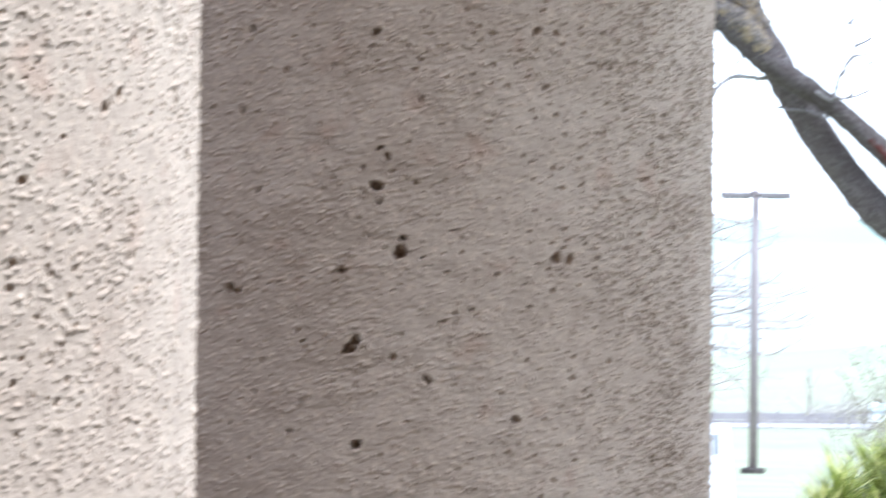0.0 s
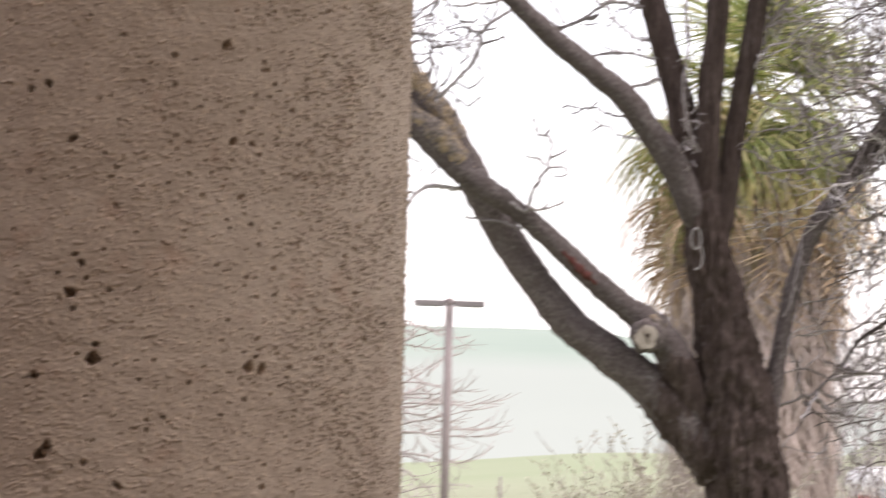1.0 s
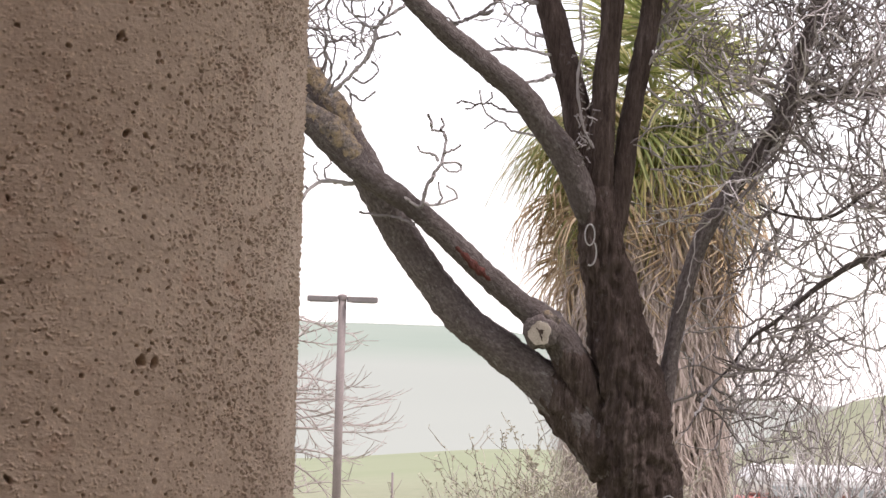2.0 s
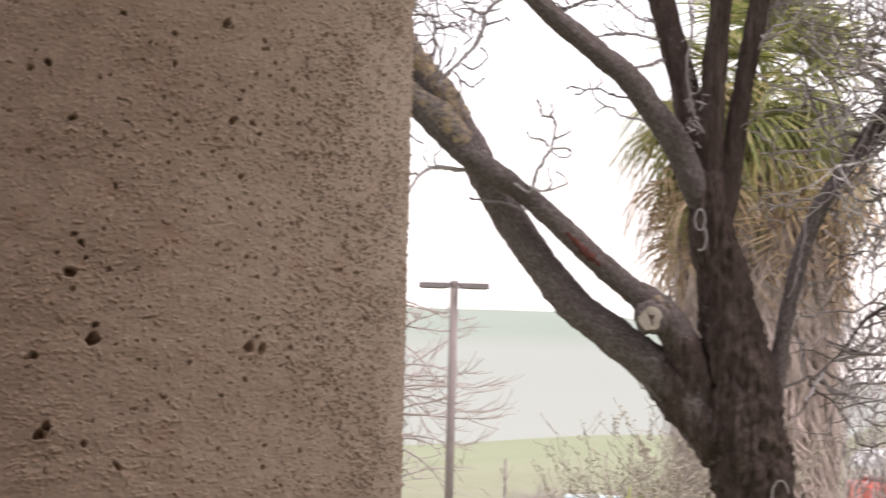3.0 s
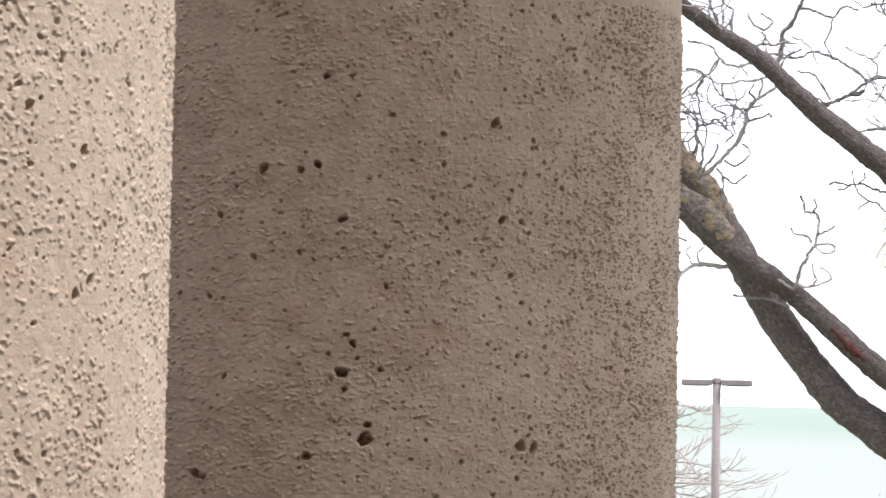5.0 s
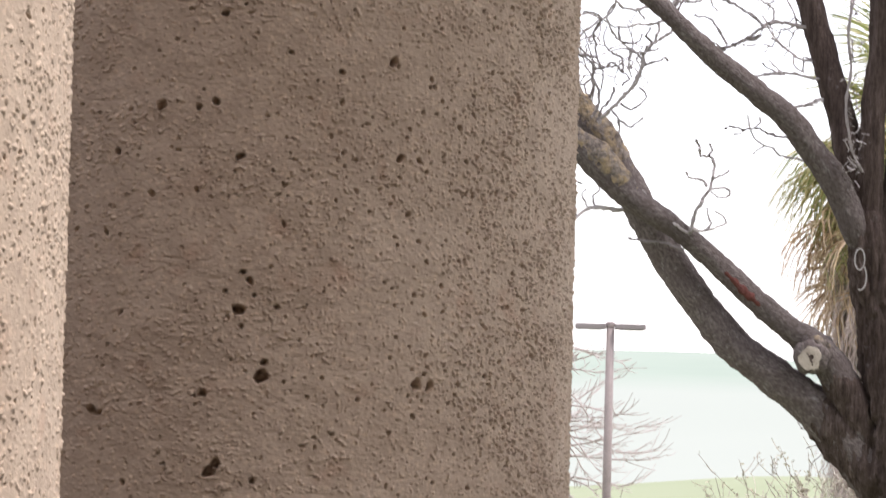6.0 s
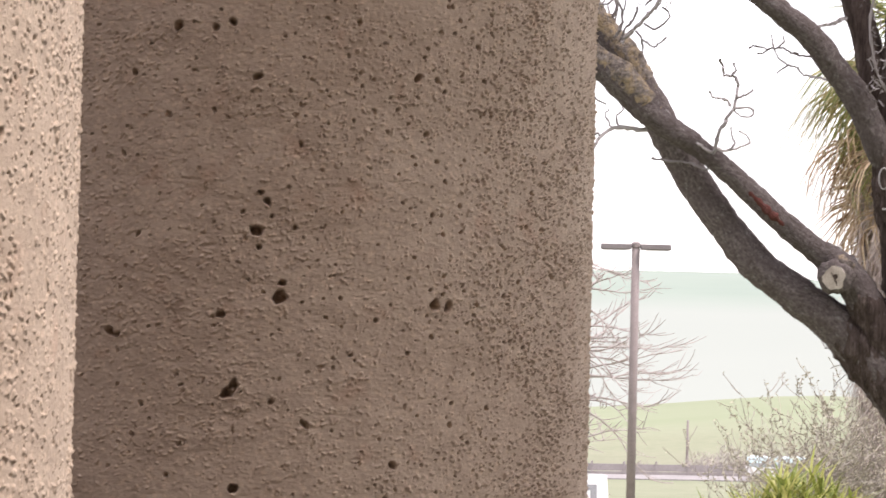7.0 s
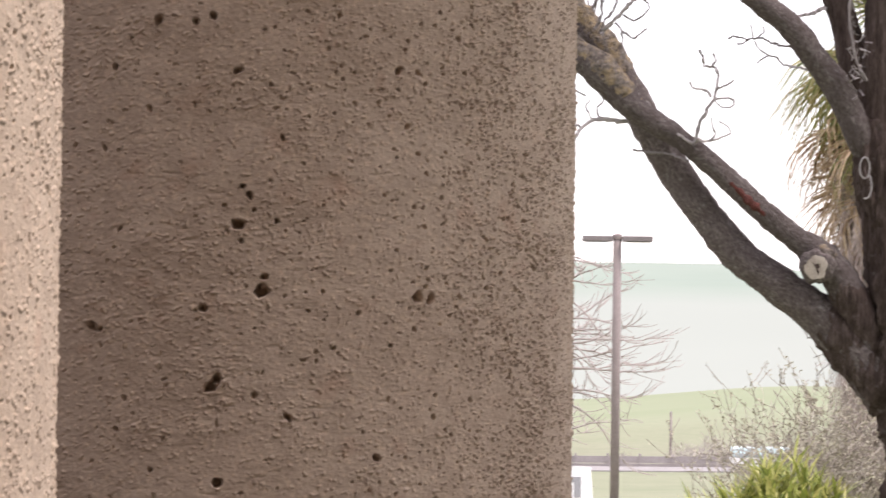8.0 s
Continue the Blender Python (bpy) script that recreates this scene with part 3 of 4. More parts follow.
def sprig(s, rng, base, r, *pts, far=-0.15):
    """One crooked twig with knobs through the points (x, z), its radius r at the foot."""
    line = spline([(x, TY + far + 0.05 * math.sin(9 * x + 5 * z), z) for x, z in pts], 0.012)
    n = len(line)
    s.tube([Vector(q) + Vector((rng.gauss(0, .0022), rng.gauss(0, .004), rng.gauss(0, .0022))) - base for q in line],
           [r * (1 - 0.4 * i / n) * (1.45 if i == n - 1 else 1 + 0.4 * (rng.random() < 0.2)) for i in range(n)], 5, cap=False)


def twigs_on_low_limbs(s, rng, base):
    """Sprigs that stand on and hang from the two low limbs."""
    sprig(s, rng, base, 0.0085, (1.105, 2.5), (1.118, 2.57), (1.135, 2.618), (1.172, 2.674), (1.192, 2.729), (1.196, 2.795), (1.18, 2.83), (1.14, 2.828), (1.135, 2.87), (1.121, 2.897))
    sprig(s, rng, base, 0.0055, (1.173, 2.833), (1.191, 2.855), (1.179, 2.882))
    sprig(s, rng, base, 0.006, (1.194, 2.735), (1.225, 2.747), (1.268, 2.776))
    sprig(s, rng, base, 0.006, (1.171, 2.701), (1.143, 2.728), (1.104, 2.732), (1.082, 2.742), (1.078, 2.758))
    sprig(s, rng, base, 0.0055, (1.183, 2.685), (1.226, 2.698), (1.265, 2.688), (1.269, 2.672), (1.249, 2.657), (1.216, 2.659), (1.185, 2.68))
    sprig(s, rng, base, 0.006, (1.11, 2.52), (1.139, 2.513), (1.166, 2.511), (1.199, 2.523), (1.231, 2.538), (1.251, 2.544), (1.241, 2.577), (1.219, 2.585), (1.202, 2.595))
    sprig(s, rng, base, 0.005, (1.166, 2.511), (1.187, 2.542), (1.175, 2.58), (1.174, 2.613))
    sprig(s, rng, base, 0.0065, (1.08, 2.43), (1.048, 2.441), (1.003, 2.459), (0.937, 2.463), (0.894, 2.469), (0.846, 2.476))
    sprig(s, rng, base, 0.007, (1.1, 2.5), (1.05, 2.53), (0.98, 2.58), (0.93, 2.635), (0.9, 2.68))
    sprig(s, rng, base, 0.0105, (0.82, 2.6), (0.791, 2.594), (0.736, 2.604), (0.671, 2.593), (0.628, 2.562), (0.592, 2.511), (0.57, 2.47))
    sprig(s, rng, base, 0.006, (0.628, 2.562), (0.612, 2.572), (0.593, 2.566), (0.57, 2.58))
    sprig(s, rng, base, 0.0045, (0.7, 2.602), (0.69, 2.65), (0.72, 2.68), (0.7, 2.71))
    sprig(s, rng, base, 0.0045, (0.67, 2.6), (0.64, 2.65), (0.66, 2.68))
    sprig(s, rng, base, 0.0045, (0.64, 2.7), (0.6, 2.72), (0.575, 2.75))


def twigs_on_high_limb(s, rng, base):
    """The web of twigs between the low limbs and the high one."""
    sprig(s, rng, base, 0.0085, (0.7, 2.964), (0.751, 3.015), (0.793, 3.055), (0.841, 3.117), (0.877, 3.19), (0.883, 3.239), (0.917, 3.29), (0.949, 3.34), (0.95, 3.4))
    sprig(s, rng, base, 0.0055, (0.794, 3.042), (0.838, 3.021), (0.881, 3.042), (0.902, 3.075), (0.885, 3.102), (0.868, 3.113))
    sprig(s, rng, base, 0.006, (0.882, 3.201), (0.92, 3.219), (0.958, 3.231), (0.979, 3.243), (0.993, 3.232))
    sprig(s, rng, base, 0.0055, (0.762, 3.01), (0.79, 2.978), (0.794, 2.924))
    sprig(s, rng, base, 0.005, (0.79, 2.978), (0.835, 2.947), (0.867, 2.965), (0.891, 2.987))
    sprig(s, rng, base, 0.007, (0.681, 2.985), (0.706, 3.052), (0.699, 3.107), (0.675, 3.15), (0.643, 3.126), (0.594, 3.13))
    sprig(s, rng, base, 0.0055, (0.675, 3.15), (0.68, 3.194), (0.662, 3.226), (0.618, 3.252), (0.59, 3.245))
    sprig(s, rng, base, 0.005, (0.68, 3.194), (0.729, 3.195), (0.755, 3.218), (0.801, 3.176), (0.829, 3.15), (0.797, 3.121))
    sprig(s, rng, base, 0.005, (0.801, 3.176), (0.793, 3.236), (0.749, 3.262), (0.714, 3.315), (0.73, 3.37))
    sprig(s, rng, base, 0.005, (0.883, 3.239), (0.847, 3.26), (0.803, 3.275), (0.749, 3.262))
    sprig(s, rng, base, 0.0055, (0.875, 3.255), (0.907, 3.273), (0.917, 3.312), (0.9, 3.333), (0.915, 3.37))
    sprig(s, rng, base, 0.006, (0.764, 3.109), (0.749, 3.059), (0.718, 3.02), (0.697, 2.975))
    sprig(s, rng, base, 0.0115, (1.025, 3.474), (1.037, 3.55), (1.038, 3.591), (1.078, 3.643), (1.122, 3.746), (1.126, 3.817))
    sprig(s, rng, base, 0.006, (1.245, 3.31), (1.203, 3.38), (1.162, 3.425), (1.101, 3.434))
    sprig(s, rng, base, 0.0065, (1.031, 3.387), (0.961, 3.325), (0.901, 3.283), (0.883, 3.181), (0.844, 3.099))
    sprig(s, rng, base, 0.006, (0.985, 3.412), (0.93, 3.39), (0.879, 3.384), (0.778, 3.367), (0.707, 3.401))
    sprig(s, rng, base, 0.0065, (0.928, 3.477), (0.838, 3.445), (0.766, 3.474), (0.735, 3.524), (0.684, 3.539), (0.633, 3.548))
    sprig(s, rng, base, 0.005, (0.858, 3.455), (0.889, 3.405))
    sprig(s, rng, base, 0.006, (0.707, 3.401), (0.666, 3.426), (0.62, 3.425))
    sprig(s, rng, base, 0.0055, (0.707, 3.401), (0.677, 3.34), (0.689, 3.238), (0.716, 3.178), (0.712, 3.096))
    sprig(s, rng, base, 0.0055, (0.766, 3.474), (0.727, 3.412), (0.769, 3.321), (0.841, 3.272), (0.891, 3.263), (0.952, 3.284))
    sprig(s, rng, base, 0.005, (0.841, 3.272), (0.822, 3.2), (0.843, 3.15))
    sprig(s, rng, base, 0.005, (1.079, 3.577), (1.109, 3.567), (1.13, 3.552), (1.161, 3.522), (1.182, 3.472), (1.202, 3.452))
    sprig(s, rng, base, 0.006, (0.916, 3.63), (0.957, 3.61), (0.997, 3.641), (0.976, 3.661), (0.945, 3.681))
    sprig(s, rng, base, 0.005, (0.916, 3.63), (0.895, 3.655), (0.89, 3.68))
    sprig(s, rng, base, 0.005, (0.778, 3.367), (0.789, 3.311), (0.86, 3.303), (0.88, 3.344))
    sprig(s, rng, base, 0.005, (0.689, 3.238), (0.638, 3.247), (0.618, 3.252))


def twigs_between_limbs(s, rng, base):
    """Sprigs on both sides of the high limb, towards the trunk."""
    sprig(s, rng, base, 0.0055, (1.63, 2.83), (1.56, 2.85), (1.501, 2.861), (1.473, 2.887), (1.434, 2.902), (1.383, 2.944), (1.366, 2.988), (1.359, 3.031), far=0.08)
    sprig(s, rng, base, 0.006, (1.61, 2.89), (1.54, 2.93), (1.46, 2.947), (1.41, 2.973), (1.35, 2.971), (1.311, 2.98), (1.273, 2.979), (1.262, 2.971), far=0.08)
    sprig(s, rng, base, 0.0045, (1.35, 2.971), (1.323, 2.953), (1.301, 2.947), far=0.08)
    sprig(s, rng, base, 0.0045, (1.383, 2.972), (1.415, 3), (1.409, 3.022), far=0.08)
    sprig(s, rng, base, 0.0045, (1.434, 2.902), (1.4, 2.88), (1.385, 2.86), far=0.08)
    sprig(s, rng, base, 0.0095, (1.68, 3.1), (1.654, 3.097), (1.6, 3.071), (1.545, 3.06), (1.507, 3.037), far=0.08)
    sprig(s, rng, base, 0.0065, (1.66, 3.19), (1.618, 3.194), (1.552, 3.208), (1.474, 3.211), (1.398, 3.197), (1.332, 3.19), far=0.08)
    sprig(s, rng, base, 0.0045, (1.474, 3.211), (1.43, 3.237), (1.413, 3.253), far=0.08)
    sprig(s, rng, base, 0.008, (1.4, 3.37), (1.338, 3.349), (1.284, 3.331), (1.24, 3.318), (1.208, 3.295), far=0.08)
    sprig(s, rng, base, 0.005, (1.24, 3.318), (1.218, 3.334), (1.196, 3.344), far=0.08)
    sprig(s, rng, base, 0.009, (1.623, 3.414), (1.567, 3.418), (1.466, 3.431), (1.406, 3.405), (1.346, 3.358), (1.245, 3.31), far=0.08)
    sprig(s, rng, base, 0.0065, (1.405, 3.41), (1.375, 3.445), (1.313, 3.484), (1.262, 3.514), (1.181, 3.538), (1.13, 3.516), (1.049, 3.515), far=0.08)
    sprig(s, rng, base, 0.0065, (1.117, 3.725), (1.198, 3.706), (1.26, 3.682), (1.309, 3.729), (1.37, 3.72), far=0.08)
    sprig(s, rng, base, 0.005, (1.26, 3.682), (1.25, 3.626), (1.231, 3.574), (1.262, 3.514), far=0.08)
    sprig(s, rng, base, 0.005, (1.446, 3.431), (1.455, 3.477), (1.424, 3.507), (1.373, 3.526), (1.312, 3.556), far=0.08)
    sprig(s, rng, base, 0.0045, (1.51, 3.203), (1.469, 3.233), (1.438, 3.263), far=0.08)
    sprig(s, rng, base, 0.0045, (1.51, 3.203), (1.429, 3.202), (1.358, 3.195), far=0.08)


def bare_tree():
    root = new("bare_tree")
    root.location = (2.15, TY, -0.2)
    lines = {}
    bring = Matrix.Translation(-root.location)
    for name in BRANCH_PLAN:
        line = spline(limb_line(name), 0.014)
        lines[name] = line
        s = Shape()
        big = line[0][3] > 0.04 or name == "limb_h"
        s.tube([bring @ Vector(q[:3]) for q in line], [max(0.003, q[3]) for q in line], 110 if name == "trunk" else 40 if name in ("limb_e", "limb_f") else 24 if big else 8, (0.15 if name == "trunk" else 0.09) if big else 0.1, len(name), True, 0.026 if name == "trunk" else 0.005 if big else 0.0)
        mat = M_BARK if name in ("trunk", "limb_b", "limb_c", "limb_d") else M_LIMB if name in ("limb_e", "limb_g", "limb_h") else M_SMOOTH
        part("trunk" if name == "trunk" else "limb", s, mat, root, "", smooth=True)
    # rough dark bark round the foot of the two low limbs
    for name, end in (("limb_e", 1.66), ("limb_f", 1.74)):
        s = Shape()
        line = [q for q in lines[name] if q[0] > end]
        n = len(line)
        s.tube([bring @ Vector(q[:3]) for q in line], [q[3] * (1.05 - 0.12 * max(0, (i - n + 7) / 7)) for i, q in enumerate(line)], 48, 0.12, 3, True, 0.016)
        part("bark_collar", s, M_BARK, root, "rough dark bark", smooth=True)
    # sawn stub with its collar
    c = Vector((1.637, TY - 0.13, 1.993)) - root.location
    s = Shape()
    axis = Vector((-0.25, -0.95, -0.12)).normalized()
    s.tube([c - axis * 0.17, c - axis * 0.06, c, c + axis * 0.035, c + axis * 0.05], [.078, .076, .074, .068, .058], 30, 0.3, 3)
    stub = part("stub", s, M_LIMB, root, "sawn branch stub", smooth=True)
    s = Shape()
    s.tube([c + axis * 0.045, c + axis * 0.053, c + axis * 0.054, c + axis * 0.050], [.058, .056, .02, .012], 30, 0.32, 5)
    part("cut_face", s, M_CUT, stub, "pale sawn wood face", smooth=False)
    s = Shape()
    s.tube([c + axis * 0.05 + Vector((.006, 0, .004)), c + axis * 0.0565 + Vector((.006, 0, .004)), c + axis * 0.057 + Vector((.006, 0, .004))], [.012, .011, .004], 12, 0.9, 7)
    for turn, long in ((0.9, .042), (2.6, .03), (4.4, .038)):
        u, w = axis.cross(Vector((0, 0, 1))).normalized(), Vector((0, 0, 1))
        d = u * math.cos(turn) + w * math.sin(turn)
        s.tube([c + axis * 0.053 + d * k * long / 5 + u * .002 * math.sin(k * 2.1 + turn) for k in range(6)], [.005, .004, .0035, .003, .002, .001], 6, 0.4)
    part("heart_hole", s, M_BARK, stub, "dark rotten heart of the cut")
    s = Shape()
    s.tube([c - axis * .07 + Vector((-.03, -.02, .062)), c - axis * .03 + Vector((.01, -.02, .058)), c - axis * .03 + Vector((.06, -.01, .03))], [.018, .036, .02], 14, 0.8, 5)
    part("moss", s, M_MOSSY, stub, "yellow-green moss tuft", smooth=True)
    # moss and lichen crust along two limbs
    rng = random.Random(5)
    for name, a, b in (("limb_f", 0.70, 0.98), ("limb_e", 0.70, 1.0)):
        line = lines[name]
        s = Shape()
        seg = line[int(a * len(line)):int(b * len(line))]
        s.tube([Vector(q[:3]) - root.location + Vector((0.012, -0.012, 0.010)) for q in seg], [q[3] * (0.97 if 3 < i < len(seg) - 4 else 0.7) for i, q in enumerate(seg)], 20, 0.26, 9)
        part("moss", s, M_MOSSY, root, "yellow-brown moss and lichen crust", smooth=True)
    # torn red wood under limb f
    s = Shape()
    line = [q for q in lines["limb_f"] if 1.235 < q[0] < 1.42]
    s.tube([Vector((q[0], q[1] - 0.040, q[2] - 0.012)) - root.location for q in line], [0.004 + 0.016 * math.sin(math.pi * i / (len(line) - 1)) + 0.004 * math.sin(i * 1.9) for i, q in enumerate(line)], 10, 0.5, 2)
    part("torn_wood", s, M_RED, root, "raw reddish torn wood")
    # twigs: known sprigs, then clusters along the limbs
    for grow in (twigs_on_low_limbs, twigs_on_high_limb, twigs_between_limbs):
        s = Shape()
        grow(s, rng, root.location)
        tagged(part("twig_mass", s, M_DARKTWIG, root, "crooked bare twigs"), kind="stuff")
    plan = (("limb_a", 0.72, 0.98, 8, 0.34, 2, (0.6, 0.15, 0.8), M_PALETWIG), ("limb_e", 0.90, 1.0, 9, 0.45, 2, (0.3, 0.25, 0.9), M_PALETWIG), ("limb_e", 0.80, 0.90, 9, 0.26, 2, (0.2, 0.2, 1.3), M_PALETWIG), ("limb_a", 0.86, 1.0, 6, 0.25, 2, (-0.3, -0.3, -0.6), M_PALETWIG),
            ("limb_c", 0.4, 1.0, 10, 0.32, 2, (-1.3, 0.3, -0.1), M_PALETWIG), ("limb_a", 0.55, 0.85, 6, 0.28, 2, (0.8, 0.3, 0.6), M_PALETWIG), ("limb_d", 0.3, 1.0, 36, 0.55, 2, (1.0, -0.1, -0.1), M_TWIG),
            ("limb_g", 0.5, 1.0, 40, 0.58, 2, (0.1, -0.2, 0.15), M_TWIG), ("limb_h", 0.05, 1.0, 60, 0.65, 2, (0.1, -0.1, 0.1), M_TWIG), ("limb_i", 0.05, 1.0, 40, 0.55, 2, (0.1, -0.1, -0.25), M_TWIG), ("limb_j", 0.0, 1.0, 28, 0.5, 2, (0.1, -0.1, -0.2), M_TWIG))
    for name, a, b, count, length, level, lean, mat in plan:
        s = Shape()
        line = lines[name]
        for _ in range(count):
            q = line[min(len(line) - 1, int(rng.uniform(a, b) * len(line)))]
            d = Vector(lean) + Vector((rng.gauss(0, 0.6), rng.gauss(0, 0.5), rng.gauss(0, 0.6)))
            twig(s, rng, Vector(q[:3]) - root.location, d, length * rng.uniform(0.6, 1.3), rng.uniform(0.0045, 0.0068), level, kink=0.55 if mat is M_TWIG else 0.75)
        tagged(part("twig_mass", s, mat, root, "crooked bare twigs"), kind="stuff")
    # a dry vine hanging down the trunk with two loops of rope
    s = Shape()
    s.tube([Vector(q) - root.location for q in spline([(1.78, TY - 0.14, 3.7), (1.772, TY - .15, 3.5), (1.757, TY - .16, 3.36), (1.772, TY - .16, 3.22), (1.754, TY - .16, 3.07), (1.766, TY - .16, 2.96), (1.79, TY - .14, 2.86), (1.835, TY - .13, 2.78)], 0.03)], [.0055 + .003 * (i % 3 == 0) for i in range(len(spline([(1.78, TY - 0.14, 3.7), (1.772, TY - .15, 3.5), (1.757, TY - .16, 3.36), (1.772, TY - .16, 3.22), (1.754, TY - .16, 3.07), (1.766, TY - .16, 2.96), (1.79, TY - .14, 2.86), (1.835, TY - .13, 2.78)], 0.03)))], 6, 0.3)
    for k in range(52):
        low = k > 25
        twig(s, rng, Vector((1.775 + rng.uniform(-.02, .05) * (1.2 if low else 0.5), TY - .17, rng.uniform(2.70, 2.95) if low else rng.uniform(2.95, 3.6))) - root.location, (rng.gauss(0.1, .8), -0.2, rng.gauss(0, .8)), rng.uniform(.02, .055), .0034, 1)
    tagged(part("vine", s, M_PALETWIG, root, "pale dry vine"), kind="stuff")
    for cx, cz, w, h, a0, a1, fy in ((1.831, 2.411, .021, .045, 0, 2 * math.pi, .115), (1.835, 2.335, .026, .055, -1.9, 0.9, .115), (2.19, 1.25, .034, .06, 0.1, 3.6, .2)):
        s = Shape()
        s.tube([Vector((cx + w * math.cos(a0 + (a1 - a0) * k / 24), TY - fy, cz + h * math.sin(a0 + (a1 - a0) * k / 24))) - root.location for k in range(25)], [.0034] * 25, 6, 0.2)
        part("rope_loop", s, M_ROPE, root, "grey rope loop", smooth=True)
    return tagged(root, "dark bare tree with spreading limbs, a sawn stub and lichen", "tree")


bare_tree()


# ---- fan palm ----
def fan_mesh(name, rng, mat, blades, reach, droop, petiole):
    """One fan frond growing along +x from the origin."""
    s = Shape()
    s.tube([(0, 0, 0), (petiole * 0.5, 0, 0.03), (petiole, 0, 0)], [.018, .014, .01], 5)
    base = Vector((petiole, 0, 0))
    for k in range(blades):
        a = radians(-115 + 230 * k / (blades - 1)) + rng.gauss(0, .03)
        d = Vector((math.cos(a), math.sin(a), rng.gauss(0.05, .06)))
        side = Vector((-math.sin(a), math.cos(a), 0))
        L = reach * rng.uniform(0.85, 1.1)
        p, w = [], []
        n = 5
        q = base.copy()
        for i in range(n + 1):
            t = i / n
            p.append(q.copy())
            w.append(0.015 * (0.35 + 1.6 * t if t < 0.4 else 1.0 * (1.05 - t) / 0.65))
            q = q + (d + Vector((0, 0, -droop * t * t * 1.8))).normalized() * (L / n)
        for i in range(n):
            lift = Vector((0, 0, 0.008))
            s.face(p[i] - side * w[i], p[i] + lift, p[i + 1] + lift, p[i + 1] - side * w[i + 1])
            s.face(p[i] + lift, p[i] + side * w[i], p[i + 1] + side * w[i + 1], p[i + 1] + lift)
    return s.mesh(name, mat)


def fan_palm():
    rng = random.Random(11)
    cx, cy = 4.1, 35.0
    g = ground_z(cx, cy)
    root = new("fan_palm")
    root.location = (cx, cy, g)
    top = 4.15 - g
    s = Shape()
    s.tube([(0, 0, -0.2), (0, 0, 1.0), (0, 0, top * 0.6), (0, 0, top)], [.34, .3, .2, .02], 16, 0.1, 4)
    part("trunk", s, M_SKIRT, root, smooth=True)
    # hanging dead thatch
    s = Shape()
    for _ in range(17000):
        z = rng.uniform(-0.05, top - 0.95)
        a = rng.uniform(0, 2 * math.pi)
        r = (0.60 + 0.10 * (z / top)) * rng.uniform(0.86, 1.08) + 0.05 * noise.noise(Vector((a * 2, z * 2, 0)))
        L, w = rng.uniform(0.15, 0.6), rng.uniform(0.003, 0.008)
        p0 = Vector((r * math.cos(a), r * math.sin(a), z + L))
        p1 = p0 + Vector((rng.gauss(0, .04), rng.gauss(0, .04), -L * 0.5)) + Vector((math.cos(a), math.sin(a), 0)) * rng.uniform(0, .06)
        p2 = p1 + Vector((rng.gauss(0, .07), rng.gauss(0, .07), -L * 0.5))
        t = Vector((-math.sin(a), math.cos(a), 0)) * w
        s.face(p0 - t, p0 + t, p1 + t, p1 - t)
        s.face(p1 - t, p1 + t, p2 + t * .4, p2 - t * .4)
    tagged(part("thatch", s, M_SKIRT, root, "shaggy grey-brown dead thatch"), kind="stuff")
    s = Shape()
    s.tube([(0, 0, 0.1), (0, 0, 1.5), (0, 0, top - 1.0), (0, 0, top - 0.5)], [.50, .53, .56, .3], 24, 0.22, 8)
    part("thatch_core", s, M_SKIRT, root, smooth=True)
    green = [fan_mesh("frond", rng, M_FROND, 46, rng.uniform(.62, .8), rng.uniform(0.5, 1.1), rng.uniform(.45, .7)) for _ in range(4)]
    dead = [fan_mesh("dead_frond", rng, M_DEAD, 42, rng.uniform(.75, .95), 1.7, rng.uniform(.5, .7)) for _ in range(3)]
    half = [fan_mesh("yellowing_frond", rng, (M_FROND, M_HALF, M_FROND)[k], 46, rng.uniform(.95, 1.1), 3.2, .48) for k in range(3)]
    def set_frond(name, me, z, turn, el, roll):
        ob = new(name, me)
        ob.parent = root
        ob.matrix_local = Matrix.Translation((0, 0, z)) @ Matrix.Rotation(turn, 4, "Z") @ Matrix.Rotation(-radians(el), 4, "Y") @ Matrix.Rotation(roll, 4, "X") @ Matrix.Scale(rng.uniform(0.84, 1.1), 4)

    for k in range(12):
        set_frond("frond", green[k % 4], top + 0.1 + rng.gauss(0, .05), k * 2.39996, 78 - k * 6.4 + rng.gauss(0, 6), rng.gauss(0, .4))
    for k in range(36):
        set_frond("frond", half[k % 3], top + rng.uniform(-.55, .06), k * 2.39996 + .4, 6 - k * 1.15 + rng.gauss(0, 8), rng.gauss(0, .45))
    for k in range(46):
        set_frond("dead_frond", dead[k % 3], top - 0.42 - k * 0.010, k * 2.39996 + 0.7, -20 - k * 1.2 + rng.gauss(0, 6), rng.gauss(0, .5))
    return tagged(root, "short fan palm with green crown and dead straw skirt", "palm")


fan_palm()


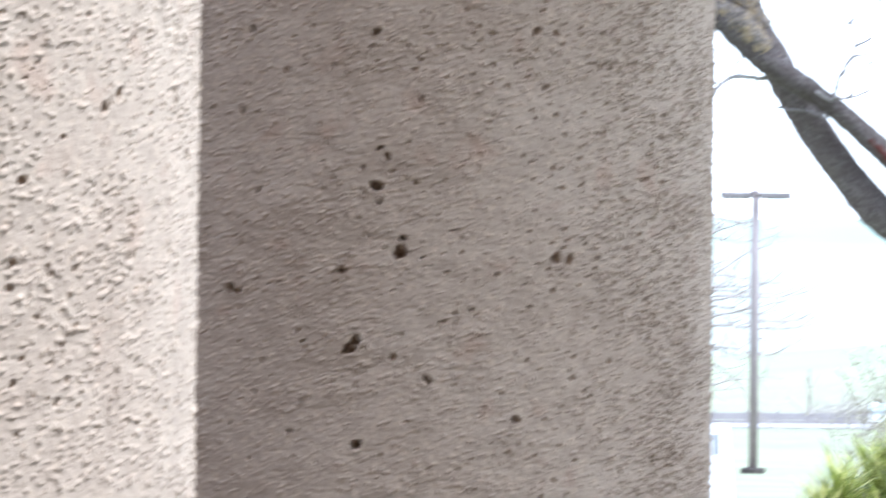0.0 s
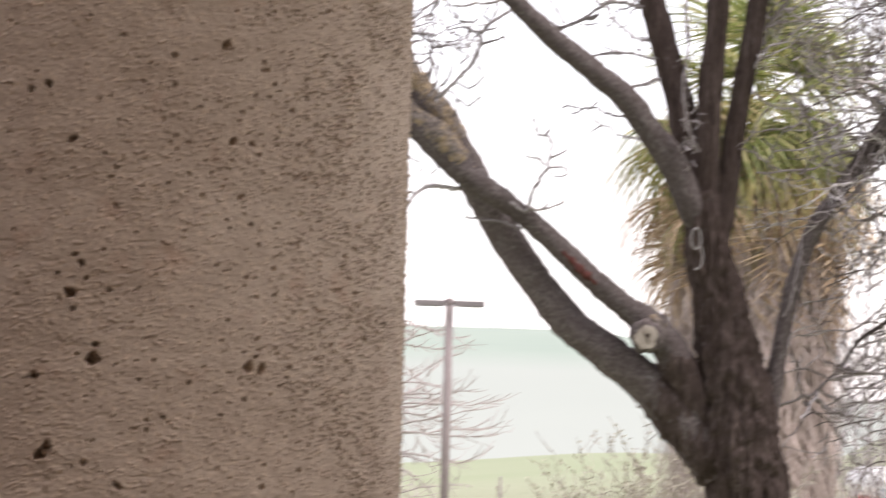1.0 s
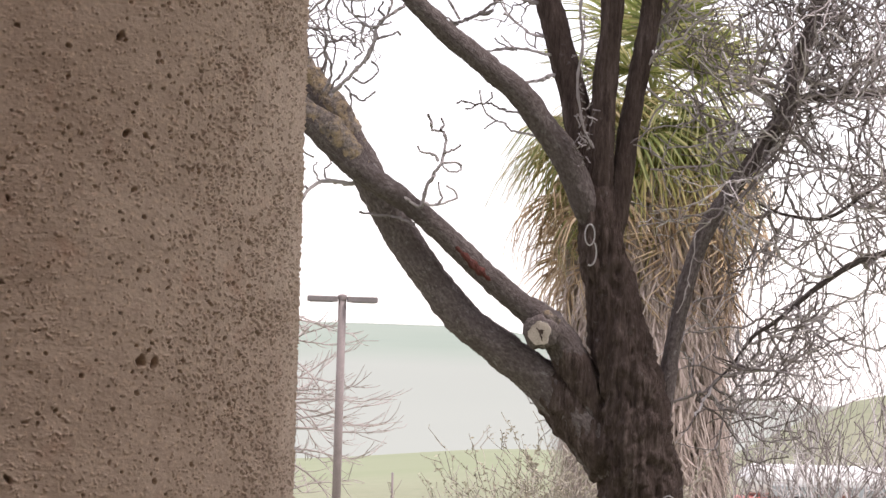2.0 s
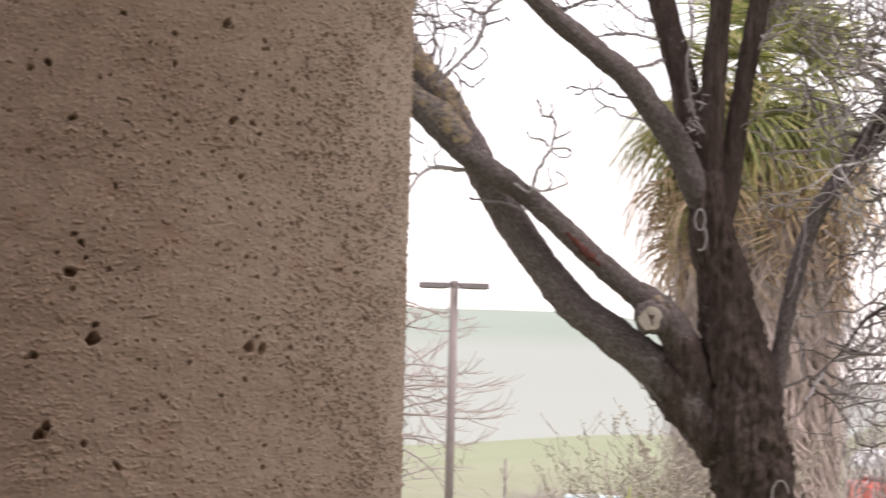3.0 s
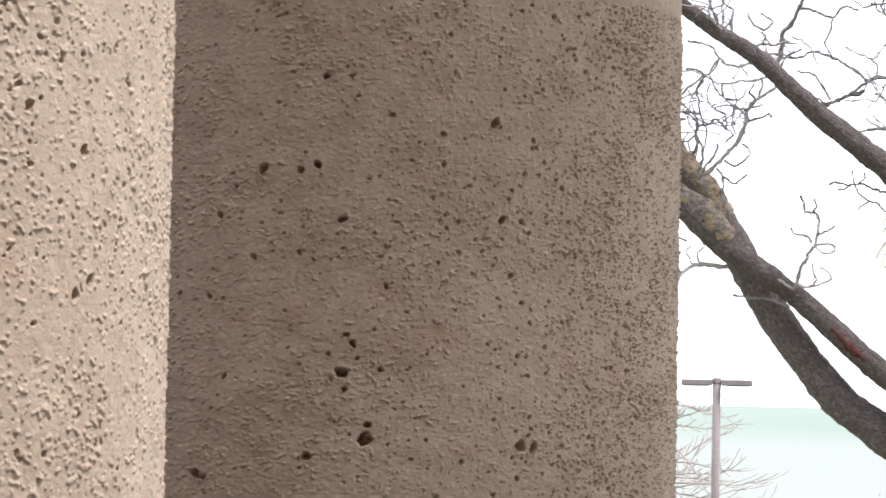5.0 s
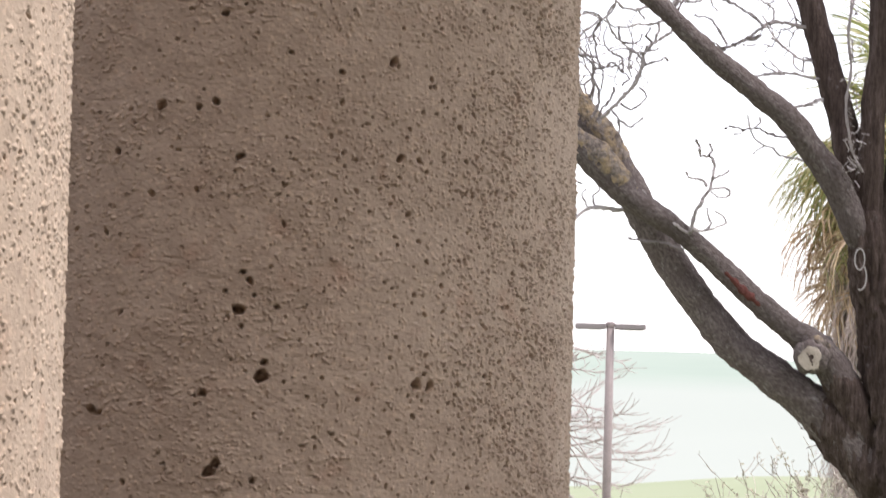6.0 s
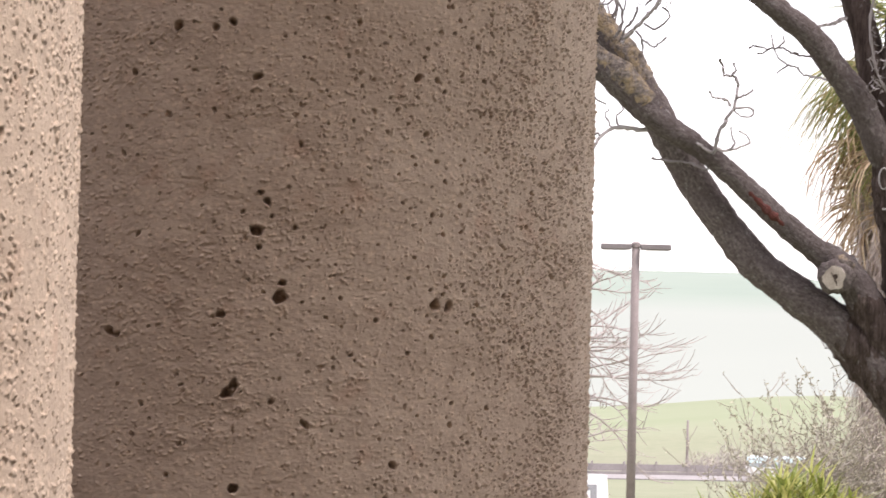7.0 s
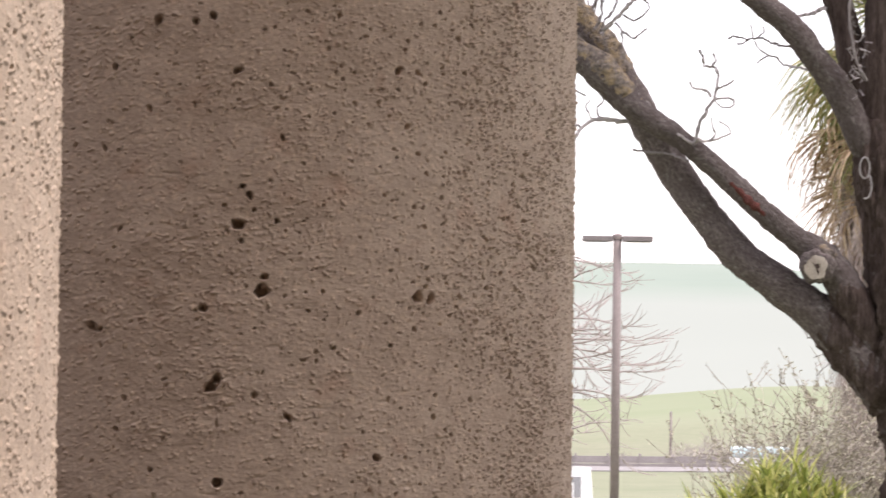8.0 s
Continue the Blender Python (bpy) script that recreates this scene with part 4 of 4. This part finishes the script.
# ---- undergrowth ----
def blade_clump(x, y, reach, height, count, dry_share, seed, label):
    """A mound of sword-shaped leaves in rosettes."""
    rng = random.Random(seed)
    root = new("sword_leaf_shrub")
    g = ground_z(x, y)
    root.location = (x, y, g)
    for dry in (False, True):
        s = Shape()
        for _ in range(count if not dry else int(count * dry_share)):
            a, q = rng.uniform(0, 2 * math.pi), math.sqrt(rng.random())
            hz = height * (1 - 0.62 * q * q) * (rng.uniform(0.78, 1.02) if not dry else rng.uniform(0.2, 0.8))
            c = Vector((reach * q * math.cos(a), 0.8 * reach * q * math.sin(a), max(0.05, hz - 0.35)))
            n = 9 if not dry else 7
            for k in range(n):
                b = rng.uniform(0, 2 * math.pi)
                d = Vector((math.cos(b), math.sin(b), rng.uniform(0.3, 1.9) if not dry else rng.uniform(-0.8, 0.6))).normalized()
                L, w = rng.uniform(0.16, 0.34), rng.uniform(0.007, 0.012)
                t = d.cross(Vector((0, 0, 1))).normalized() * w
                m = c + d * L * 0.55
                e = m + (d + Vector((0, 0, -0.35))).normalized() * L * 0.45
                s.face(c - t * .6, c + t * .6, m + t, m - t)
                s.face(m - t, m + t, e)
        tagged(part("leaves" if not dry else "dry_leaves", s, M_DRYBLADE if dry else M_BLADE, root), kind="stuff")
    s = Shape()
    for k in range(7):
        a = k * 0.9
        s.tube([(0.1 * math.cos(a), 0.1 * math.sin(a), -0.1), (reach * 0.4 * math.cos(a), reach * 0.3 * math.sin(a), height * 0.4), (reach * 0.6 * math.cos(a), reach * 0.5 * math.sin(a), height * 0.6)], [.04, .03, .015], 6, 0.2)
    part("stem", s, M_TWIG, root)
    return tagged(root, label, "shrub", group="undergrowth")


def twiggy_shrub(x, y, reach, height, stems, leaves, seed, label, twig_mat, r=0.012, name="twiggy_shrub", leaf=0.03, lean=0.8, side=0.3):
    rng = random.Random(seed)
    root = new(name)
    root.location = (x, y, ground_z(x, y))
    s = Shape()
    for _ in range(stems):
        a = rng.uniform(0, 2 * math.pi)
        q = rng.uniform(0, 0.5) * reach
        L = height * rng.uniform(0.7, 1.15)
        n = 6
        p = Vector((q * math.cos(a), q * math.sin(a), -0.05))
        d = Vector((math.cos(a) * rng.uniform(0, lean), math.sin(a) * rng.uniform(0, lean), 1.3)).normalized()
        pts = [p]
        for i in range(n):
            d = (d + Vector((rng.gauss(0, .18), rng.gauss(0, .18), rng.gauss(.03, .1)))).normalized()
            pts.append(pts[-1] + d * L / n)
            if i >= 1:
                for _ in range(2):
                    twig(s, rng, pts[-1], d + Vector((rng.gauss(0, .7), rng.gauss(0, .7), rng.gauss(.2, .4))), L * side, r * 0.45, 1, 0.3, 0.45, step=0.03 if y < 40 else 0.08)
        s.tube(pts, [r * (1 - .7 * i / n) for i in range(n + 1)], 5)
    tagged(part("twig_mass", s, twig_mat, root), kind="stuff")
    if leaves:
        t = Shape()
        tips = s.v
        for _ in range(leaves):
            p = Vector(tips[rng.randrange(len(tips))])
            if p.z < height * 0.25:
                continue
            d = Vector((rng.gauss(0, 1), rng.gauss(0, 1), rng.gauss(.3, .8))).normalized()
            w = d.cross(Vector((rng.gauss(0, 1), rng.gauss(0, 1), rng.gauss(0, 1)))).normalized()
            L = leaf * rng.uniform(.7, 1.4)
            t.face(p, p + d * L * .5 + w * L * .25, p + d * L, p + d * L * .5 - w * L * .25)
        tagged(part("leaves", t, M_LEAF, root), kind="stuff")
    return tagged(root, label, "shrub", group="undergrowth")


blade_clump(2.03, 24.0, 0.78, 1.56, 430, 1.3, 21, "bright yellow-green sword-leaved shrub with dry leaves")
blade_clump(1.50, 23.6, 0.26, 1.30, 110, 1.0, 22, "bright green sword-leaved shrub")
blade_clump(2.24, 23.6, 0.5, 1.34, 60, 6.0, 23, "mostly dry brown sword-leaved shrub")
twiggy_shrub(2.66, 27.2, 0.36, 1.56, 130, 22000, 31, "grey-brown twiggy shrub with small leaves", M_BUSHTWIG, leaf=0.022, lean=0.22, side=0.2, r=0.0055)
twiggy_shrub(2.36, 26.8, 0.34, 1.24, 150, 20000, 32, "grey-brown twiggy shrub with small leaves", M_BUSHTWIG, leaf=0.022, lean=0.12, side=0.16, r=0.005)
twiggy_shrub(5.3, 30.0, 0.7, 1.9, 15, 0, 33, "leafless grey twiggy bush", M_TWIG)
twiggy_shrub(4.6, 29.0, 0.6, 1.6, 14, 0, 34, "leafless grey twiggy bush", M_TWIG)
twiggy_shrub(6.6, 44.0, 1.0, 3.2, 40, 300, 35, "leafless grey twiggy bush", M_TWIG)


def far_bush(x, y, wide, high, seed, label):
    """A distant leafless bush: a tangle of short strokes in an uneven mound."""
    rng = random.Random(seed)
    root = new("hedge_bush")
    root.location = (x, y, ground_z(x, y))
    s = Shape()
    for _ in range(1500):
        a, q = rng.uniform(0, 2 * math.pi), rng.random() ** 0.6
        t = 0.75 + 0.5 * noise.noise(Vector((a * 1.3, seed, 0)))
        p = Vector((wide * q * t * math.cos(a), 0.6 * wide * q * math.sin(a), high * rng.random() * (1 - 0.7 * q * q) * t))
        d = Vector((rng.gauss(0, .5), rng.gauss(0, .5), 1)).normalized() * rng.uniform(.2, .5)
        w = Vector((rng.uniform(.012, .03), 0, 0))
        s.face(p - w, p + w, p + d + w * .5, p + d - w * .5)
    tagged(part("tangle", s, M_HEDGE, root), kind="stuff")
    t = Shape()
    t.tube([(0, 0, -.2), (0.1, 0, high * .3), (0, 0, high * .6)], [.12, .08, .03], 6, .2)
    part("stem", t, M_HEDGE, root)
    return tagged(root, label, "bush", group="roadside bushes")


for n, (bx, by, bw, bh) in enumerate(((24.6, 400, 2.8, 3.4), (27.2, 402, 3.0, 4.6), (30.5, 402, 4.0, 4.4), (34.5, 401, 3.6, 3.8), (18.5, 399, 3.0, 1.8))):
    far_bush(bx, by, bw, bh, 50 + n, "brown leafless bush by the road")


# ---- bare tree by the lamp post ----
def far_tree():
    rng = random.Random(17)
    x, y = 3.0, 100.0
    root = new("young_bare_tree")
    root.location = (x, y, ground_z(x, y))
    h = 6.2 - root.location.z
    s = Shape()
    s.tube([(0, 0, -.2), (0.03, 0, 1.4), (0, 0, 3), (0.02, 0, h * 0.8)], [.13, .1, .07, .03], 8, 0.1)
    part("trunk", s, M_FARTWIG, root, smooth=True)
    s = Shape()
    for k in range(74):
        z = 0.5 + (h - 2.6) * rng.random() ** 1.05
        a = k * 2.39996
        L = 2.85 * rng.uniform(.6, 1.05)
        pts, radii = [Vector((0, 0, z))], [.030]
        d = Vector((math.cos(a), math.sin(a), rng.uniform(-0.15, 0.55)))
        rise = rng.choice((-.13, -.05, .03))
        for i in range(14):
            d = (d + Vector((rng.gauss(0, .07), rng.gauss(0, .07), rng.gauss(rise, .07) * (1 if i < 9 else -1)))).normalized()
            pts.append(pts[-1] + d * L / 14)
            radii.append(.030 * (1 - .82 * (i + 1) / 14))
            if i > 2:
                e = d + Vector((rng.gauss(0, .5), rng.gauss(0, .5), rng.gauss(.06, .35)))
                p, q, bow = pts[-1], [pts[-1]], rng.gauss(.08, .06)
                run = L * rng.uniform(.12, .32)
                for _ in range(5):
                    e = (e.normalized() + Vector((rng.gauss(0, .1), rng.gauss(0, .1), bow))).normalized()
                    p = p + e * run / 5
                    q.append(p)
                s.tube(q, [.012, .0105, .009, .008, .007, .006], 4, cap=False)
        s.tube(pts, radii, 5)
    tagged(part("branch_mass", s, M_FARTWIG, root), kind="stuff")
    return tagged(root, "pale leafless young tree beside the lamp post", "tree")


far_tree()


# ---- lamp post ----
def lamp_post():
    x, y = 4.02, 90.0
    root = new("lamp_post")
    g = ground_z(x, y)
    root.location = (x, y, g)
    h = 4.03 - g
    s = Shape()
    s.tube([(0, 0, 0.0), (0, 0, h * .5), (0, 0, h)], [.098, .092, .086], 12)
    part("pole", s, M_POLE, root, smooth=True)
    s = Shape()
    s.tube([(0, 0, -.3), (0, 0, .1), (0, 0, .12)], [.26, .26, .22], 20)
    part("footing", s, M_PAVE, root, "round concrete footing")
    s = Shape()
    s.tube([(0, 0, h - .05), (0, 0, h + .04), (0, 0, h + .07)], [.1, .1, .05], 12)
    part("cap", s, M_POLE, root)
    for side in (-1, 1):
        s = Shape()
        a, b = sorted((side * 0.10, side * 0.75))
        s.box((a, -.17, h - .10), (b, .17, h + .02))
        head = part("lamp_head", s, M_LAMP, root, "flat grey lamp head", bevel=0.02)
        s = Shape()
        a, b = sorted((side * 0.2, side * 0.7))
        s.box((a, -.13, h - .112), (b, .13, h - .10))
        part("lens", s, M_GLASS, head)
    return tagged(root, "tall brown steel lamp post with two flat heads", "lamp post")


lamp_post()


# ---- roadside fence, far posts ----
def fence():
    root = new("roadside_fence")
    root.location = (20, 394.0, 0)
    for k in range(-14, 22):
        x = k * 3.0
        g = ground_z(20 + x, 394)
        s = Shape()
        s.box((x - .1, -.1, g - .3), (x + .1, .1, g + 1.75))
        part("post", s, M_RAIL, root)
    for lo, hi in ((0.1, 0.8), (0.86, 1.5)):
        s = Shape()
        for k in range(-14, 21):
            x0, x1 = k * 3.0, k * 3.0 + 3.0
            g0, g1 = ground_z(20 + x0, 394), ground_z(20 + x1, 394)
            s.face((x0, 0, g0 + lo), (x1, 0, g1 + lo), (x1, 0, g1 + hi), (x0, 0, g0 + hi))
            s.face((x0, .06, g0 + lo), (x0, .06, g0 + hi), (x1, .06, g1 + hi), (x1, .06, g1 + lo))
            s.face((x0, 0, g0 + hi), (x1, 0, g1 + hi), (x1, .06, g1 + hi), (x0, .06, g0 + hi))
        part("rail", s, M_RAIL, root)
    return tagged(root, "low weathered grey fence along the road", "fence")


fence()


def utility_pole():
    x, y = 23.5, 405.0
    g = ground_z(x, y)
    root = new("utility_pole")
    root.location = (x, y, g)
    s = Shape()
    top = 1.63 - 0.0147 * y - g
    s.tube([(0, 0, -.3), (0, 0, top * .5), (0, 0, top)], [.15, .13, .11], 8)
    part("pole", s, M_POLE, root, smooth=True)
    s = Shape()
    s.tube([(0, 0, top - .02), (0, 0, top + .08)], [.14, .05], 8)
    part("cap", s, M_RAIL, root)
    return tagged(root, "slim grey wooden pole beside the road", "pole")


utility_pole()


# ---- vehicles and sign ----
def wheel(parent, x, y, z, r):
    s = Shape()
    s.tube([(x, y - .1, z), (x, y - .08, z), (x, y + .08, z), (x, y + .1, z)], [r * .9, r, r, r * .9], 20)
    w = part("wheel", s, M_DARK, parent, smooth=False)
    s = Shape()
    s.tube([(x, y - .11, z), (x, y - .1, z)], [r * .5, r * .6], 14)
    part("rim", s, M_LAMP, w)


def box_vehicle(name, x, y, length, width, height, lower, upper, band, label, category, z0):
    """A long boxy vehicle lying along x: rounded body, band of windows, wheels."""
    root = new(name)
    root.location = (x, y, z0)
    s = Shape()
    s.box((0, 0, .35), (length, width, height * band))
    part("lower_body", s, lower, root, bevel=.08)
    s = Shape()
    s.box((0.05, 0.03, height * band), (length - .05, width - .03, height))
    part("upper_body", s, upper, root, bevel=.2)
    n = max(3, int(length / 1.3))
    for k in range(n):
        s = Shape()
        a = .3 + (length - .6) * k / n
        s.box((a, -.012, height * band + .03), (a + (length - .6) / n - .12, .05, height * band + (height * (1 - band)) * .36))
        part("window", s, M_VANGLASS, root)
    for wx in (length * .17, length * .82):
        for wy in (.12, width - .12):
            wheel(root, wx, wy, .36, .36)
    return tagged(root, label, category)


VX, VY = 8.6, 60.0
box_vehicle("van", VX, VY, 5.2, 1.95, 1.05 - ground_z(11, VY), M_PINKRED, M_WHITE, 0.78, "white and red van parked behind the bushes", "van", ground_z(11, VY) - .02)
box_vehicle("van", 27.4, 378.5, 5.4, 2.1, 2.15, M_WHITE, M_BLUE, 0.55, "white and pale blue van on the road", "van", max(ground_z(26, 376), ground_z(26, 389)) + .1)


def board_sign():
    x, y = 1.50, 45.0
    g = ground_z(x, y)
    root = new("sandwich_board")
    root.location = (x, y, g)
    top = 1.63 - .0281 * y - g
    for name, y0, y1 in (("front_board", -.30, -.03), ("back_board", .30, .03)):
        s = Shape()
        b = [(-.33, y0, 0), (.33, y0, 0), (.245, y1, top), (-.245, y1, top)]
        o = .035
        n = len(s.v)
        s.v += b + [(p[0], p[1] + o, p[2]) for p in b]
        s.f += [(0, 1, 2, 3), (7, 6, 5, 4), (0, 4, 5, 1), (1, 5, 6, 2), (2, 6, 7, 3), (3, 7, 4, 0)]
        board = part(name, s, M_WHITE, root, bevel=.01)
        if y0 < 0:
            for k, (a, c, z0, z1) in enumerate(((-.12, .14, top - .16, top - .10), (.07, .14, top - .32, top - .16))):
                t = Shape()
                yy0, yy1 = (y0 + (y1 - y0) * z / top - .006 for z in (z0, z1))
                t.face((a, yy0, z0), (c, yy0, z0), (c, yy1, z1), (a, yy1, z1))
                part("printed_bar", t, M_GREY, board)
    s = Shape()
    s.box((-.2, -.03, top - .02), (.2, .065, top + .01))
    part("hinge", s, M_WHITE, root)
    return tagged(root, "white folding board sign standing on the grass", "sign")


board_sign()
